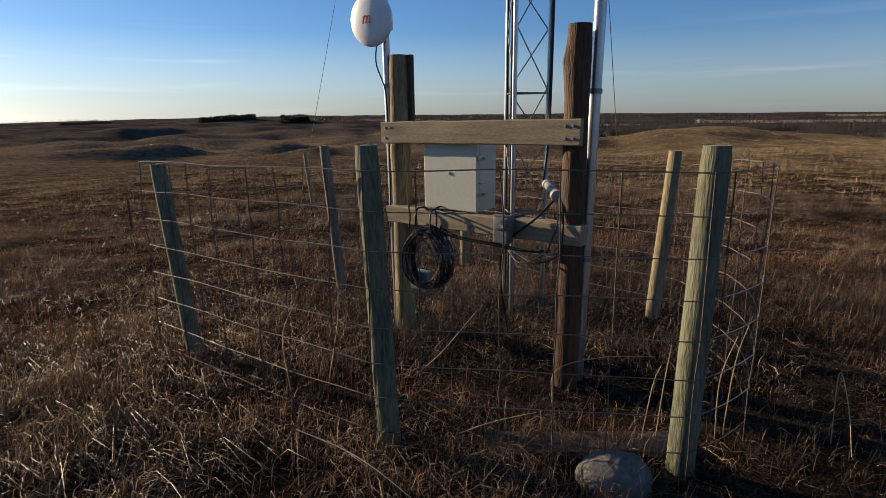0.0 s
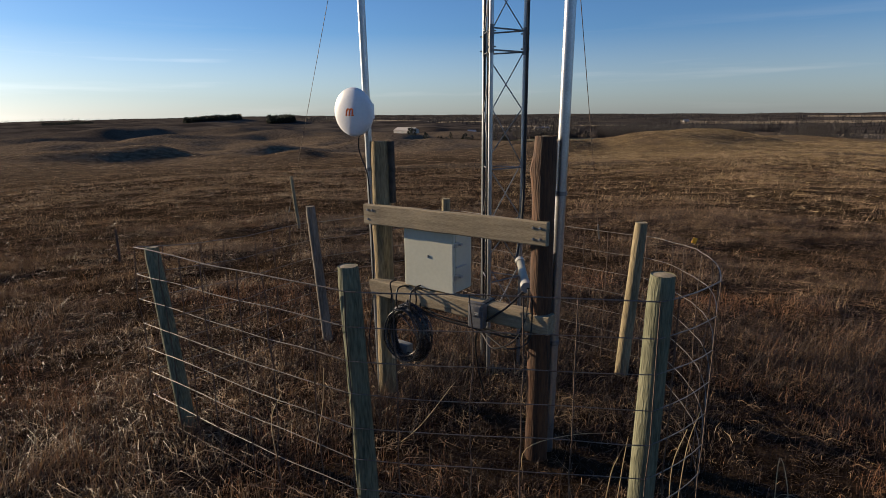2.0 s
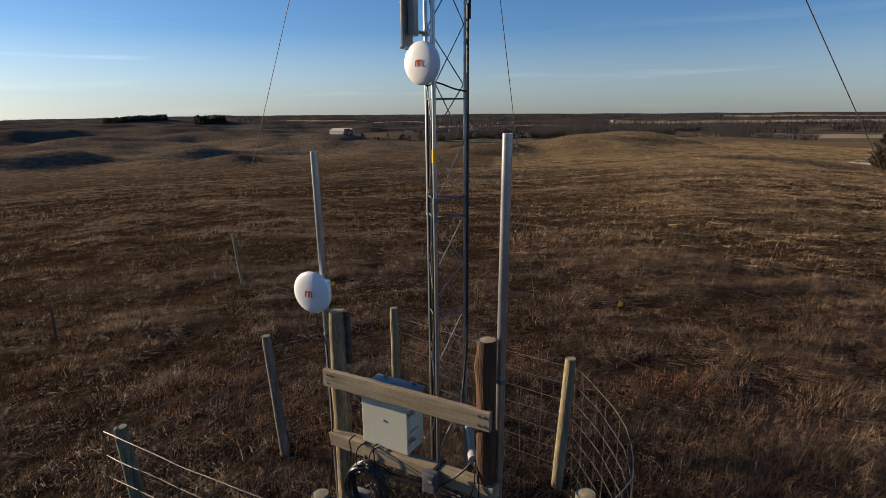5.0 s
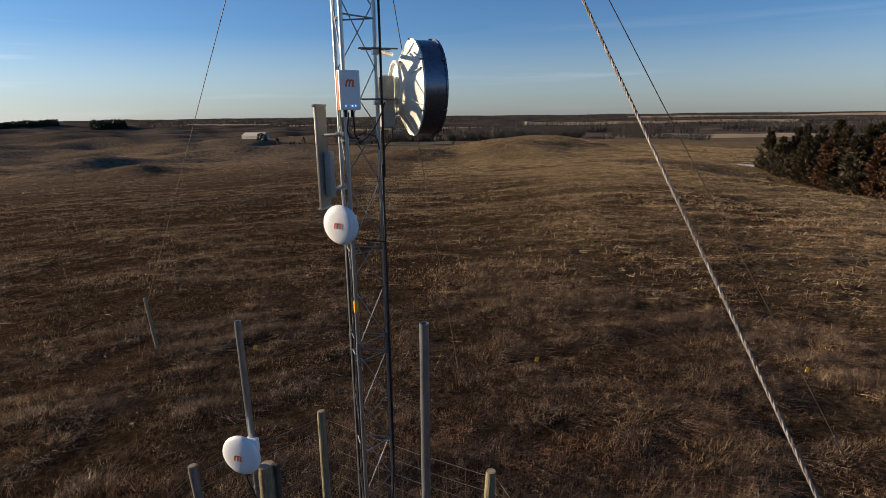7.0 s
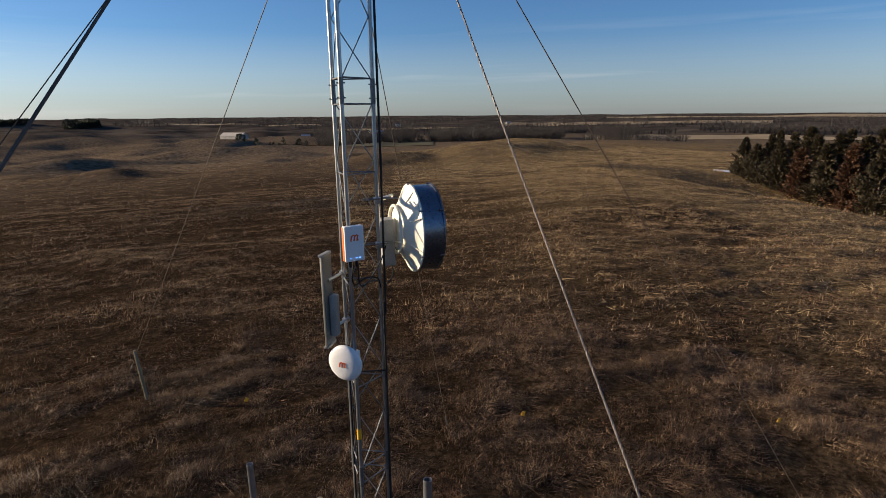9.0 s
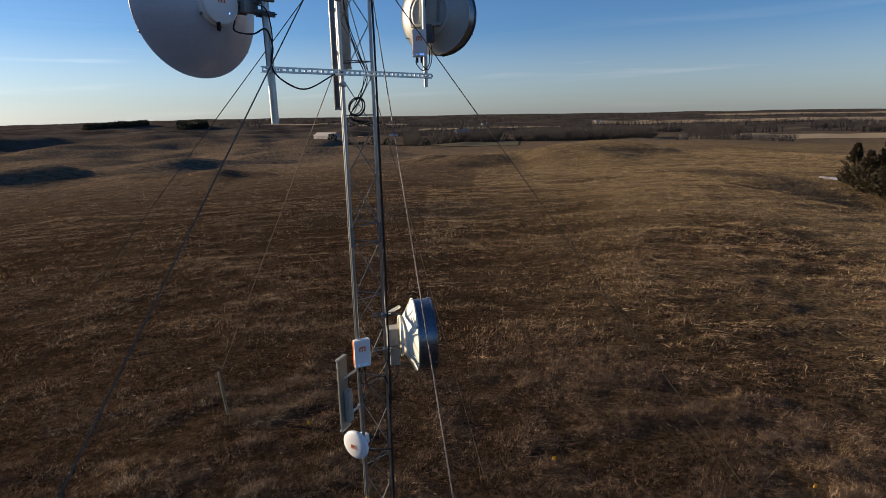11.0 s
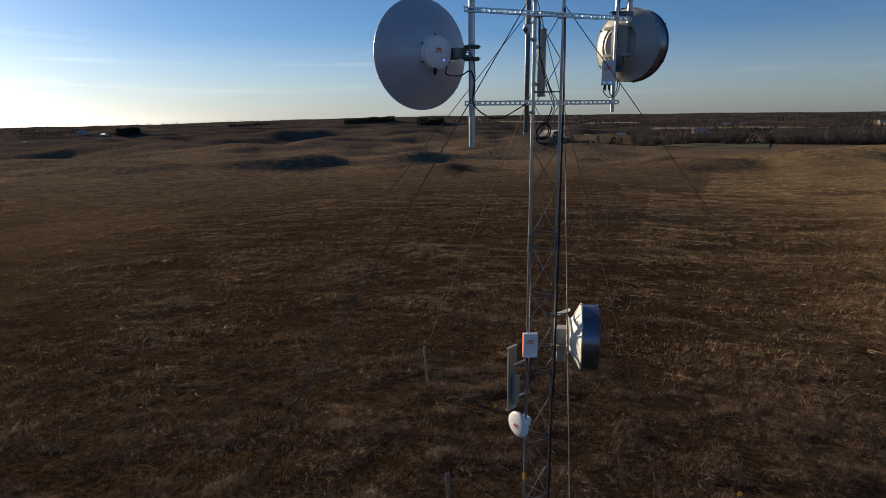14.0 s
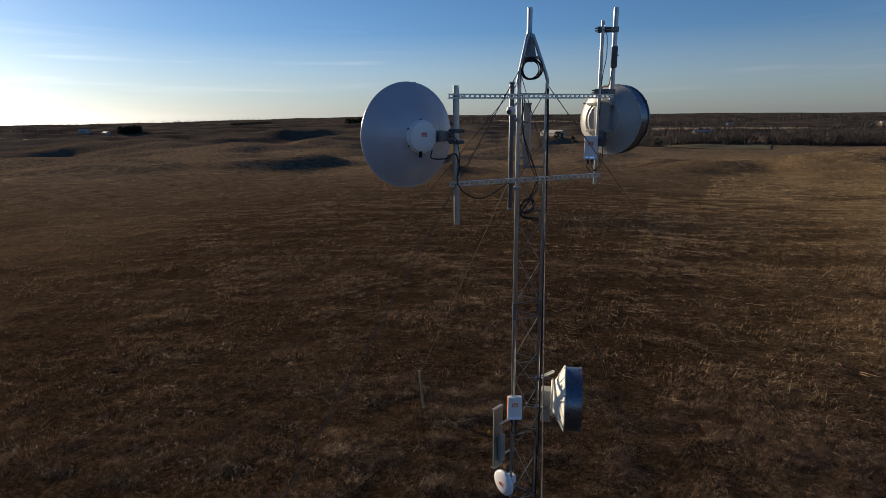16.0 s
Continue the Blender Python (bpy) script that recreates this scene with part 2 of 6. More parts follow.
def ground_mat():
    m, n, l, b = node_mat("prairie")
    tc = n.new("ShaderNodeTexCoord")

    def noise_tex(scale, detail=5, rough=0.55, stretch=None):
        t = n.new("ShaderNodeTexNoise")
        t.inputs["Scale"].default_value, t.inputs["Detail"].default_value = scale, detail
        t.inputs["Roughness"].default_value = rough
        if stretch:
            mp = n.new("ShaderNodeMapping")
            mp.inputs["Scale"].default_value = stretch
            l.new(tc.outputs["Object"], mp.inputs["Vector"])
            l.new(mp.outputs[0], t.inputs["Vector"])
        else:
            l.new(tc.outputs["Object"], t.inputs["Vector"])
        return t

    def mixed(fac, a, c2, lo, hi):
        r = n.new("ShaderNodeMapRange")
        r.inputs["From Min"].default_value, r.inputs["From Max"].default_value = lo, hi
        l.new(fac.outputs["Fac"], r.inputs["Value"])
        x = n.new("ShaderNodeMixRGB")
        l.new(r.outputs[0], x.inputs["Fac"])
        for sock, v in ((x.inputs[1], a), (x.inputs[2], c2)):
            if isinstance(v, tuple):
                sock.default_value = (*v, 1)
            else:
                l.new(v.outputs[0], sock)
        return x

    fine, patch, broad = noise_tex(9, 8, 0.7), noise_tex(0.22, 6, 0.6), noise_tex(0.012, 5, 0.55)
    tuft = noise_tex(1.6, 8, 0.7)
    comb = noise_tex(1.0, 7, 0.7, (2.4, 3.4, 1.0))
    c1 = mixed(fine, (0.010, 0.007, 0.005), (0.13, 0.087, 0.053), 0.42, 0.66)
    # gaps between tufts painted near-black, standing in for shade down in the grass
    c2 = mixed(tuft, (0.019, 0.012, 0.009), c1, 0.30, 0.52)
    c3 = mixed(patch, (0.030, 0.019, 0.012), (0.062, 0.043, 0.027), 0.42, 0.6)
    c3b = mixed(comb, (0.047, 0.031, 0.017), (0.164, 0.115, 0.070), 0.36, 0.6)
    c4 = n.new("ShaderNodeMixRGB")
    c4.inputs["Fac"].default_value = 0.42
    l.new(c2.outputs[0], c4.inputs[1])
    l.new(c3.outputs[0], c4.inputs[2])
    # combed hollows get the same painted shade
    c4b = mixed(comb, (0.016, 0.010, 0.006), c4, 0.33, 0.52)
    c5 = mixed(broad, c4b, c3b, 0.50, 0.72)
    # hills farther off turn a lighter, greyer brown with distance
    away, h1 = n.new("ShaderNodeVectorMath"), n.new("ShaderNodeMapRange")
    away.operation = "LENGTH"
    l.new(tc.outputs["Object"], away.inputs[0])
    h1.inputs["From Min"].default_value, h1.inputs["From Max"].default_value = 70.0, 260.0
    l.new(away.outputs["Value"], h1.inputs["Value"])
    hill_tone = mixed(noise_tex(0.35, 8, 0.68), (0.055, 0.040, 0.027), (0.19, 0.142, 0.096), 0.34, 0.62)
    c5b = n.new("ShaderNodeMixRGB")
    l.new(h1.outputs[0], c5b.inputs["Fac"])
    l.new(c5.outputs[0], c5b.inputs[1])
    l.new(hill_tone.outputs[0], c5b.inputs[2])
    # beyond the hills the valley floor turns a darker grey-brown
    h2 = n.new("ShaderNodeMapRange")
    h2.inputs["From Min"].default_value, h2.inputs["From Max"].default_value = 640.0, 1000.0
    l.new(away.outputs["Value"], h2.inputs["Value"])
    valley_tone = mixed(noise_tex(0.012, 8, 0.65), (0.035, 0.030, 0.027), (0.115, 0.095, 0.075), 0.40, 0.66)
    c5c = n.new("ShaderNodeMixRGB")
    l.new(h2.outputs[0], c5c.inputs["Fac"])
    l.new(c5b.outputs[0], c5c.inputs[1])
    l.new(valley_tone.outputs[0], c5c.inputs[2])
    c5 = c5c
    # far right slopes painted lighter and golden, as if sunlit, in loose patches
    sep, east = n.new("ShaderNodeSeparateXYZ"), n.new("ShaderNodeMath")
    l.new(tc.outputs["Object"], sep.inputs[0])
    east.operation = "MULTIPLY_ADD"
    east.inputs[1].default_value = -0.10
    l.new(sep.outputs["Y"], east.inputs[0])
    l.new(sep.outputs["X"], east.inputs[2])
    e1 = n.new("ShaderNodeMapRange")
    e1.inputs["From Min"].default_value, e1.inputs["From Max"].default_value = 2.0, 26.0
    l.new(east.outputs[0], e1.inputs["Value"])
    tint_noise = noise_tex(0.05, 7, 0.62)
    e2 = n.new("ShaderNodeMapRange")
    e2.inputs["From Min"].default_value, e2.inputs["From Max"].default_value = 0.33, 0.56
    l.new(tint_noise.outputs["Fac"], e2.inputs["Value"])
    e4, e5 = n.new("ShaderNodeMapRange"), n.new("ShaderNodeMath")
    e4.inputs["From Min"].default_value, e4.inputs["From Max"].default_value = 480.0, 300.0
    l.new(away.outputs["Value"], e4.inputs["Value"])
    e5.operation = "MULTIPLY"
    l.new(e1.outputs[0], e5.inputs[0])
    l.new(e4.outputs[0], e5.inputs[1])
    e3 = n.new("ShaderNodeMath")
    e3.operation = "MULTIPLY"
    l.new(e5.outputs[0], e3.inputs[0])
    l.new(e2.outputs[0], e3.inputs[1])
    sun_tint = mixed(comb, (0.070, 0.047, 0.023), (0.359, 0.257, 0.136), 0.36, 0.60)
    sun_tint2 = mixed(fine, (0.047, 0.031, 0.016), sun_tint, 0.36, 0.54)
    c6 = n.new("ShaderNodeMixRGB")
    l.new(e3.outputs[0], c6.inputs["Fac"])
    l.new(c5.outputs[0], c6.inputs[1])
    l.new(sun_tint2.outputs[0], c6.inputs[2])
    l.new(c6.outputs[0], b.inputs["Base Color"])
    b.inputs["Roughness"].default_value = 0.95
    b.inputs["Specular IOR Level"].default_value = 0.0
    bp = n.new("ShaderNodeBump")
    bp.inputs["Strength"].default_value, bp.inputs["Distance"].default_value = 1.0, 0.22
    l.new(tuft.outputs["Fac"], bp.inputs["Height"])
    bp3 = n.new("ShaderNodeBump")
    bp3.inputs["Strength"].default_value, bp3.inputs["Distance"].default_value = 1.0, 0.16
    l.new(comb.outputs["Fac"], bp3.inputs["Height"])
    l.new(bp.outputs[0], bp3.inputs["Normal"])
    bp2 = n.new("ShaderNodeBump")
    bp2.inputs["Strength"].default_value, bp2.inputs["Distance"].default_value = 0.8, 0.03
    l.new(fine.outputs["Fac"], bp2.inputs["Height"])
    l.new(bp3.outputs[0], bp2.inputs["Normal"])
    l.new(bp2.outputs[0], b.inputs["Normal"])
    return m


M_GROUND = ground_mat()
M_CEDAR = grass_mat("cedar_green", (0.022, 0.018, 0.010), (0.06, 0.046, 0.024), (0.13, 0.092, 0.046), (0.032, 0.027, 0.014))
M_CEDAR_RED = grass_mat("cedar_russet", (0.035, 0.018, 0.010), (0.095, 0.045, 0.022), (0.19, 0.092, 0.045), (0.05, 0.026, 0.014))
M_BARK = surface("bark", (0.06, 0.045, 0.035), (0.14, 0.11, 0.09), 0.9, 0, 6, 40, bump=0.6, dist=0.01)
# grey-brown bare twigs, kept greyer in place of distance haze
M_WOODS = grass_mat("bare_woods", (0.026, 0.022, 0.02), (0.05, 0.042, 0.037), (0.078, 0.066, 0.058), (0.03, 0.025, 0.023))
M_PINES = grass_mat("dark_pines", (0.016, 0.019, 0.014), (0.028, 0.032, 0.022), (0.05, 0.05, 0.034), (0.02, 0.024, 0.016))
M_SHED = surface("pale_sheet_metal", (0.36, 0.33, 0.29), (0.44, 0.41, 0.37), 0.9, 0.0, 0.3, 4, bump=0.1, dist=0.02)
M_ROOF = surface("grey_roofing", (0.22, 0.22, 0.23), (0.34, 0.34, 0.35), 0.6, 0.1, 0.3, 4, bump=0.1, dist=0.02)
M_BARNWALL = surface("tan_siding", (0.40, 0.33, 0.24), (0.52, 0.44, 0.33), 0.7, 0, 0.3, 4, bump=0.1, dist=0.02)
M_WINDOW = surface("dark_glass", (0.02, 0.025, 0.03), (0.04, 0.045, 0.05), 0.1, 0, 1, 8, bump=0)
M_SNOW = surface("old_snow", (0.70, 0.72, 0.76), (0.82, 0.83, 0.85), 0.6, 0, 1, 10, bump=0.3, dist=0.03)
M_TIE = surface("old_timber", (0.045, 0.036, 0.028), (0.10, 0.082, 0.065), 0.9, 0, 4, 50, (0.6, 6, 6), 0.6, 0.004, 0.2)


# ---- mesh helpers ----
def finish(name, bm, material, smooth=True):
    me = bpy.data.meshes.new(name)
    bm.normal_update()
    bm.to_mesh(me)
    bm.free()
    me.materials.append(material)
    if smooth:
        me.shade_smooth()
        me.set_sharp_from_angle(angle=radians(38))
    return me


def thing(name, m, label, category, group="", kind=""):
    ob = new(name)
    ob.empty_display_size = 0.1
    ob.matrix_world = m if isinstance(m, Matrix) else Matrix.Translation(m)
    return tagged(ob, label, category, group, kind)


def part(name, bm, material, parent, label="", smooth=True):
    ob = new(name, finish(name, bm, material, smooth))
    ob.parent = parent
    return tagged(ob, label)


def single(name, bm, material, label, category, group="", kind="", smooth=True):
    return tagged(new(name, finish(name, bm, material, smooth)), label, category, group, kind)


def add_box(bm, size, at=(0, 0, 0), turn=None, bevel=0.0):
    m = Matrix.Translation(at) @ (turn.to_4x4() if turn else Matrix()) @ Matrix.Diagonal((*size, 1))
    r = bmesh.ops.create_cube(bm, size=1.0, matrix=m)
    if bevel:
        edges = list({e for v in r["verts"] for e in v.link_edges})
        bmesh.ops.bevel(bm, geom=edges, offset=bevel, segments=2, affect="EDGES", profile=0.6)


def add_tube(bm, points, radius, seg=8, cap=True, closed=False):
    """A swept tube through points; radius may be one number or one for each point."""
    pts = [Vector(p) for p in points]
    n = len(pts)
    rings, side = [], None
    for i, p in enumerate(pts):
        if closed:
            d = (pts[(i + 1) % n] - pts[i - 1]).normalized()
        else:
            d = (pts[min(i + 1, n - 1)] - pts[max(i - 1, 0)]).normalized()
        if side is None:
            side = d.orthogonal().normalized()
        side = (side - d * side.dot(d))
        side = side.normalized() if side.length > 1e-6 else d.orthogonal().normalized()
        up = d.cross(side)
        r = radius[i] if isinstance(radius, (list, tuple)) else radius
        rings.append([bm.verts.new(p + r * (math.cos(a) * side + math.sin(a) * up))
                      for a in (2 * math.pi * k / seg for k in range(seg))])
    pairs = list(zip(rings, rings[1:])) + ([(rings[-1], rings[0])] if closed else [])
    for a, b in pairs:
        for k in range(seg):
            bm.faces.new((a[k], a[(k + 1) % seg], b[(k + 1) % seg], b[k]))
    if cap and not closed:
        bm.faces.new(rings[0][::-1])
        bm.faces.new(rings[-1])


def add_lathe(bm, profile, m=Matrix(), seg=48, close_end=True):
    """Turns (radius, height) pairs round local z."""
    rings = []
    for r, h in profile:
        if r < 1e-5:
            rings.append([bm.verts.new(m @ Vector((0, 0, h)))])
        else:
            rings.append([bm.verts.new(m @ Vector((r * math.cos(2 * math.pi * k / seg), r * math.sin(2 * math.pi * k / seg), h)))
                          for k in range(seg)])
    for a, b in zip(rings, rings[1:]):
        for k in range(seg):
            q = [a[k % len(a)], a[(k + 1) % len(a)], b[(k + 1) % len(b)], b[k % len(b)]]
            q = list(dict.fromkeys(q))
            if len(q) > 2:
                bm.faces.new(q)


def rod(a, b, radius, seg=8):
    bm = bmesh.new()
    add_tube(bm, [a, b], radius, seg)
    return bm


def tube(points, radius, seg=8, closed=False):
    bm = bmesh.new()
    add_tube(bm, points, radius, seg, closed=closed)
    return bm


def box(size, at=(0, 0, 0), turn=None, bevel=0.0):
    bm = bmesh.new()
    add_box(bm, size, at, turn, bevel)
    return bm


def smooth_path(points, steps=8):
    """A Catmull-Rom curve through points."""
    p = [Vector(q) for q in points]
    p = [p[0] * 2 - p[1]] + p + [p[-1] * 2 - p[-2]]
    out = []
    for i in range(1, len(p) - 2):
        for s in range(steps):
            t = s / steps
            out.append(0.5 * ((2 * p[i]) + (p[i + 1] - p[i - 1]) * t + (2 * p[i - 1] - 5 * p[i] + 4 * p[i + 1] - p[i + 2]) * t * t
                              + (3 * p[i] - p[i - 1] - 3 * p[i + 1] + p[i + 2]) * t ** 3))
    out.append(p[-2])
    return out


def facing(at, bearing, tip=0.0):
    """A frame at a place whose local z points along a bearing (degrees from +y towards +x), tipped up."""
    b, e = radians(bearing), radians(tip)
    d = Vector((math.sin(b) * math.cos(e), math.cos(b) * math.cos(e), math.sin(e)))
    x = Vector((0, 0, 1)).cross(d).normalized()
    y = d.cross(x)
    return Matrix.Translation(at) @ Matrix((x, y, d)).transposed().to_4x4()


# ---- ground ----
RADII = (0, 3, 6, 12, 30, 60, 100, 165, 230, 330, 500, 700, 900, 1300, 1900, 2600, 4900)
PROFILES = (  # bearing, heights at the radii above
    (-55, (-0.27, -0.33, -0.52, -0.95, -2.3, -5.0, -8.6, -12.3, -15.2, -20, -25, -28, -26, -17, -15.5, -20, -44)),
    (-18, (-0.27, -0.33, -0.50, -0.90, -2.0, -4.4, -8.0, -12.0, -15.0, -20, -25.5, -28, -25, -15, -15, -14, -8)),
    (8, (-0.27, -0.33, -0.50, -0.90, -1.9, -3.9, -6.8, -10.2, -14.0, -20, -25.5, -29, -29, -28, -26, -23, -14)),
    (33, (-0.27, -0.33, -0.48, -0.75, -1.3, -2.5, -5.2, -8.0, -10.0, -12.5, -20, -26, -28, -28, -27, -25, -24)),
    (62, (-0.27, -0.33, -0.50, -0.85, -1.9, -4.0, -7.0, -9.0, -11.5, -16, -21, -26, -28, -28, -27, -26, -28)))
# knolls and hollow banks: bearing, distance, height, near length, far length, half width
KNOLLS = ((-35.5, 240, 5.0, 9, 46, 26), (-29.5, 250, 4.2, 9, 36, 16), (-46.5, 240, 3.8, 8, 40, 28), (-23.2, 214, 2.6, 5.5, 30, 12), (-16.2, 176, 2.8, 6, 26, 13),
          (-8.6, 452, 5.4, 11, 50, 28), (-19, 330, 3.4, 9, 44, 30), (-3, 300, 2.4, 7, 36, 26), (4.6, 200, 2.0, 4.5, 22, 10), (9.2, 174, 2.7, 4.5, 26, 11),
          (16.5, 186, 5.0, 15, 30, 19), (22.5, 205, 5.4, 14, 36, 18), (19, 330, 3.0, 9, 40, 40), (28, 250, 3.0, 16, 40, 34), (-27, 640, 9, 20, 90, 60),
          (-36, 560, 8, 17, 80, 60), (-44, 700, 8, 18, 80, 70), (-16, 760, 8, 20, 80, 60), (-12, 560, 5, 13, 54, 44), (-22, 880, 10, 24, 100, 70),
          (-33, 900, 10, 24, 110, 90), (-52, 900, 7, 20, 100, 90), (-9, 690, 5, 15, 60, 50), (-24, 1330, 2, 90, 200, 130), (-18.5, 1260, 2, 60, 120, 70))
SHADE = (-math.sin(radians(SUN_BEARING)), -math.cos(radians(SUN_BEARING)))


def gnoise(x, y, seed):
    """Rolling gradient noise for many places at once, about -1 to 1."""
    xi, yi = np.floor(x), np.floor(y)
    fx, fy = x - xi, y - yi
    xi, yi = xi.astype(np.int64), yi.astype(np.int64)

    def corner(i, j):
        h = ((xi + i) * 374761393 + (yi + j) * 668265263 + seed * 974634777) & 0xffffffff
        h = ((h ^ (h >> 13)) * 1274126177) & 0xffffffff
        a = ((h ^ (h >> 16)) & 0xffff) * (6.28318 / 65536)
        return np.cos(a) * (fx - i) + np.sin(a) * (fy - j)

    u, v = fx ** 3 * (fx * (fx * 6 - 15) + 10), fy ** 3 * (fy * (fy * 6 - 15) + 10)
    lo, hi = corner(0, 0) * (1 - u) + corner(1, 0) * u, corner(0, 1) * (1 - u) + corner(1, 1) * u
    return 1.5 * (lo * (1 - v) + hi * v)


def ramp_up(v, a, b):
    t = np.clip((v - a) / (b - a), 0, 1)
    return t * t * (3 - 2 * t)


def tussock(x, y):
    """Bunchgrass hummocks drawn out along the wind."""
    x = x + 0.35 * gnoise(x / 1.9, y / 1.9, 3)
    return gnoise(x / 1.25, y / 0.62, 11), gnoise(x / 3.4, y / 1.7, 12), gnoise(x / 9.5, y / 5.0, 13)


def land_many(x, y):
    x, y = np.asarray(x, dtype=float), np.asarray(y, dtype=float)
    r = np.hypot(x - 0.4, y - 3.0)
    b = np.degrees(np.arctan2(x - 0.4, y - 3.0))
    rows = np.stack([np.interp(r, RADII, heights) for bearing, heights in PROFILES])
    k = np.clip(np.interp(b, [p[0] for p in PROFILES], range(len(PROFILES))), 0, len(PROFILES) - 1.001)
    # behind the camera the hill falls off evenly
    k = np.where(np.abs(b) > 100, 1.0, k)
    i = k.astype(int)
    f = k - i
    f = f * f * (3 - 2 * f)
    z = np.take_along_axis(rows, i[None], 0)[0] * (1 - f) + np.take_along_axis(rows, i[None] + 1, 0)[0] * f
    for kb, d, h, near, far, half in KNOLLS:
        sb, cb = math.sin(radians(kb)), math.cos(radians(kb))
        dx, dy = x - sb * d, y - cb * d
        at = np.nonzero(np.hypot(dx, dy) < 3 * max(far, half))[0]
        if len(at):
            # the steep face looks partly to the viewer's hill, partly away from the low sun
            fx, fy = 0.5 * SHADE[0] - 0.5 * sb, 0.5 * SHADE[1] - 0.5 * cb
            fl = math.hypot(fx, fy)
            fx, fy = fx / fl, fy / fl
            u, v = -(dx[at] * fx + dy[at] * fy), dx[at] * fy - dy[at] * fx
            u = u + 0.45 * half * gnoise(v / (1.1 * half) + kb, 0 * v + d, 5) - 0.35 * v * v / half
            z[at] += h * np.exp(-((u / np.where(u < 0, near * 1.6, far)) ** 2 + (np.abs(v) / half) ** 1.7))
    # dunes that lean away from the low sun's side
    open_land = ramp_up(-b, -14, 6)
    amp = np.interp(r, (60, 160, 330, 700, 1300, 2200), (0, 1.8, 4.8, 7.5, 5.0, 2.0)) * (0.3 + 0.7 * open_land)
    n0 = gnoise(x / 120, y / 120, 21)
    n1 = gnoise((x - SHADE[0] * 34 * n0) / 120, (y - SHADE[1] * 34 * n0) / 120, 21)
    m0 = gnoise(x / 52, y / 52, 22)
    m1 = gnoise((x - SHADE[0] * 16 * m0) / 52, (y - SHADE[1] * 16 * m0) / 52, 22)
    z = z + amp * (n1 + 0.55 * m1)
    z = z + ramp_up(r, 600, 2100) * 6 * gnoise(x / 420, y / 420, 23)
    # a draw past the right brow, closing towards the far end
    off = x - (43 + 0.10 * (y - 50)) + 2.0 * gnoise(x / 13, y / 13, 24)
    z = z - 4.4 * ramp_up(off, 0, 15) * (1 - ramp_up(off, 18, 54)) * ramp_up(y, 2, 24) * (1 - ramp_up(y, 56, 88))
    # hummocks, finer ones only where the sheet is fine enough
    t0, t1, t2 = tussock(x, y)
    calm = 0.25 + 0.75 * ramp_up(r, 3.5, 7)
    z = z + calm * (0.065 * t0 * (1 - ramp_up(r, 28, 55)) + 0.115 * t1 * (1 - ramp_up(r, 90, 170)) * (0.4 + 0.6 * ramp_up(r, 8, 25))
                    + 0.20 * t2 * (1 - ramp_up(r, 230, 420)) * ramp_up(r, 8, 40))
    return z


def land(x, y):
    return float(land_many(np.array([x]), np.array([y]))[0])


def build_ground():
    turns = np.radians(np.concatenate([-72 + 144 * np.arange(470) / 470, 72 + 216 * np.arange(60) / 60]))
    seg, radii, r = len(turns), [], 0.3
    while r < 4900:
        radii.append(r)
        r *= 1.05 if r < 3 else 1.02 if r < 110 else 1.022 if r < 900 else 1.04
    rr = np.array(radii)[:, None]
    x, y = 0.4 + rr * np.sin(turns), 3.0 + rr * np.cos(turns)
    z = land_many(x.ravel(), y.ravel())
    verts = np.concatenate([[[0.4, 3.0, land(0.4, 3.0)]], np.stack([x.ravel(), y.ravel(), z], -1)]).astype(np.float32)
    k = np.arange(seg)
    j = (k + 1) % seg
    start = 1 + np.arange(len(radii) - 1)[:, None] * seg
    quads = np.stack([start + k, start + j, start + seg + j, start + seg + k], -1).reshape(-1, 4)
    fan = np.stack([0 * k, 1 + j, 1 + k], -1)
    me = bpy.data.meshes.new("ground")
    me.vertices.add(len(verts))
    me.vertices.foreach_set("co", verts.ravel())
    loops = np.concatenate([fan.ravel(), quads.ravel()]).astype(np.int32)
    me.loops.add(len(loops))
    me.loops.foreach_set("vertex_index", loops)
    me.polygons.add(len(fan) + len(quads))
    me.polygons.foreach_set("loop_start", np.concatenate([np.arange(len(fan)) * 3, 3 * len(fan) + np.arange(len(quads)) * 4]).astype(np.int32))
    me.update(calc_edges=True)
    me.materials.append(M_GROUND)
    me.shade_smooth()
    return tagged(new("ground", me), "rolling dry brown prairie with grassy hollows", "ground", kind="structure")


ground = build_ground()

# ---- lattice tower ----
LEG_A, AC, SPAN = Vector((0.438, 3.985, 0)), radians(37), 0.305
LEG_C = LEG_A + SPAN * Vector((math.cos(AC), math.sin(AC), 0))
LEG_B = LEG_A + SPAN * Vector((math.cos(AC + radians(60)), math.sin(AC + radians(60)), 0))
AXIS = (LEG_A + LEG_B + LEG_C) / 3
TOWER_TOP, APEX, TIP = 7.50, 7.94, 8.18
UPV = Vector((0, 0, 1))


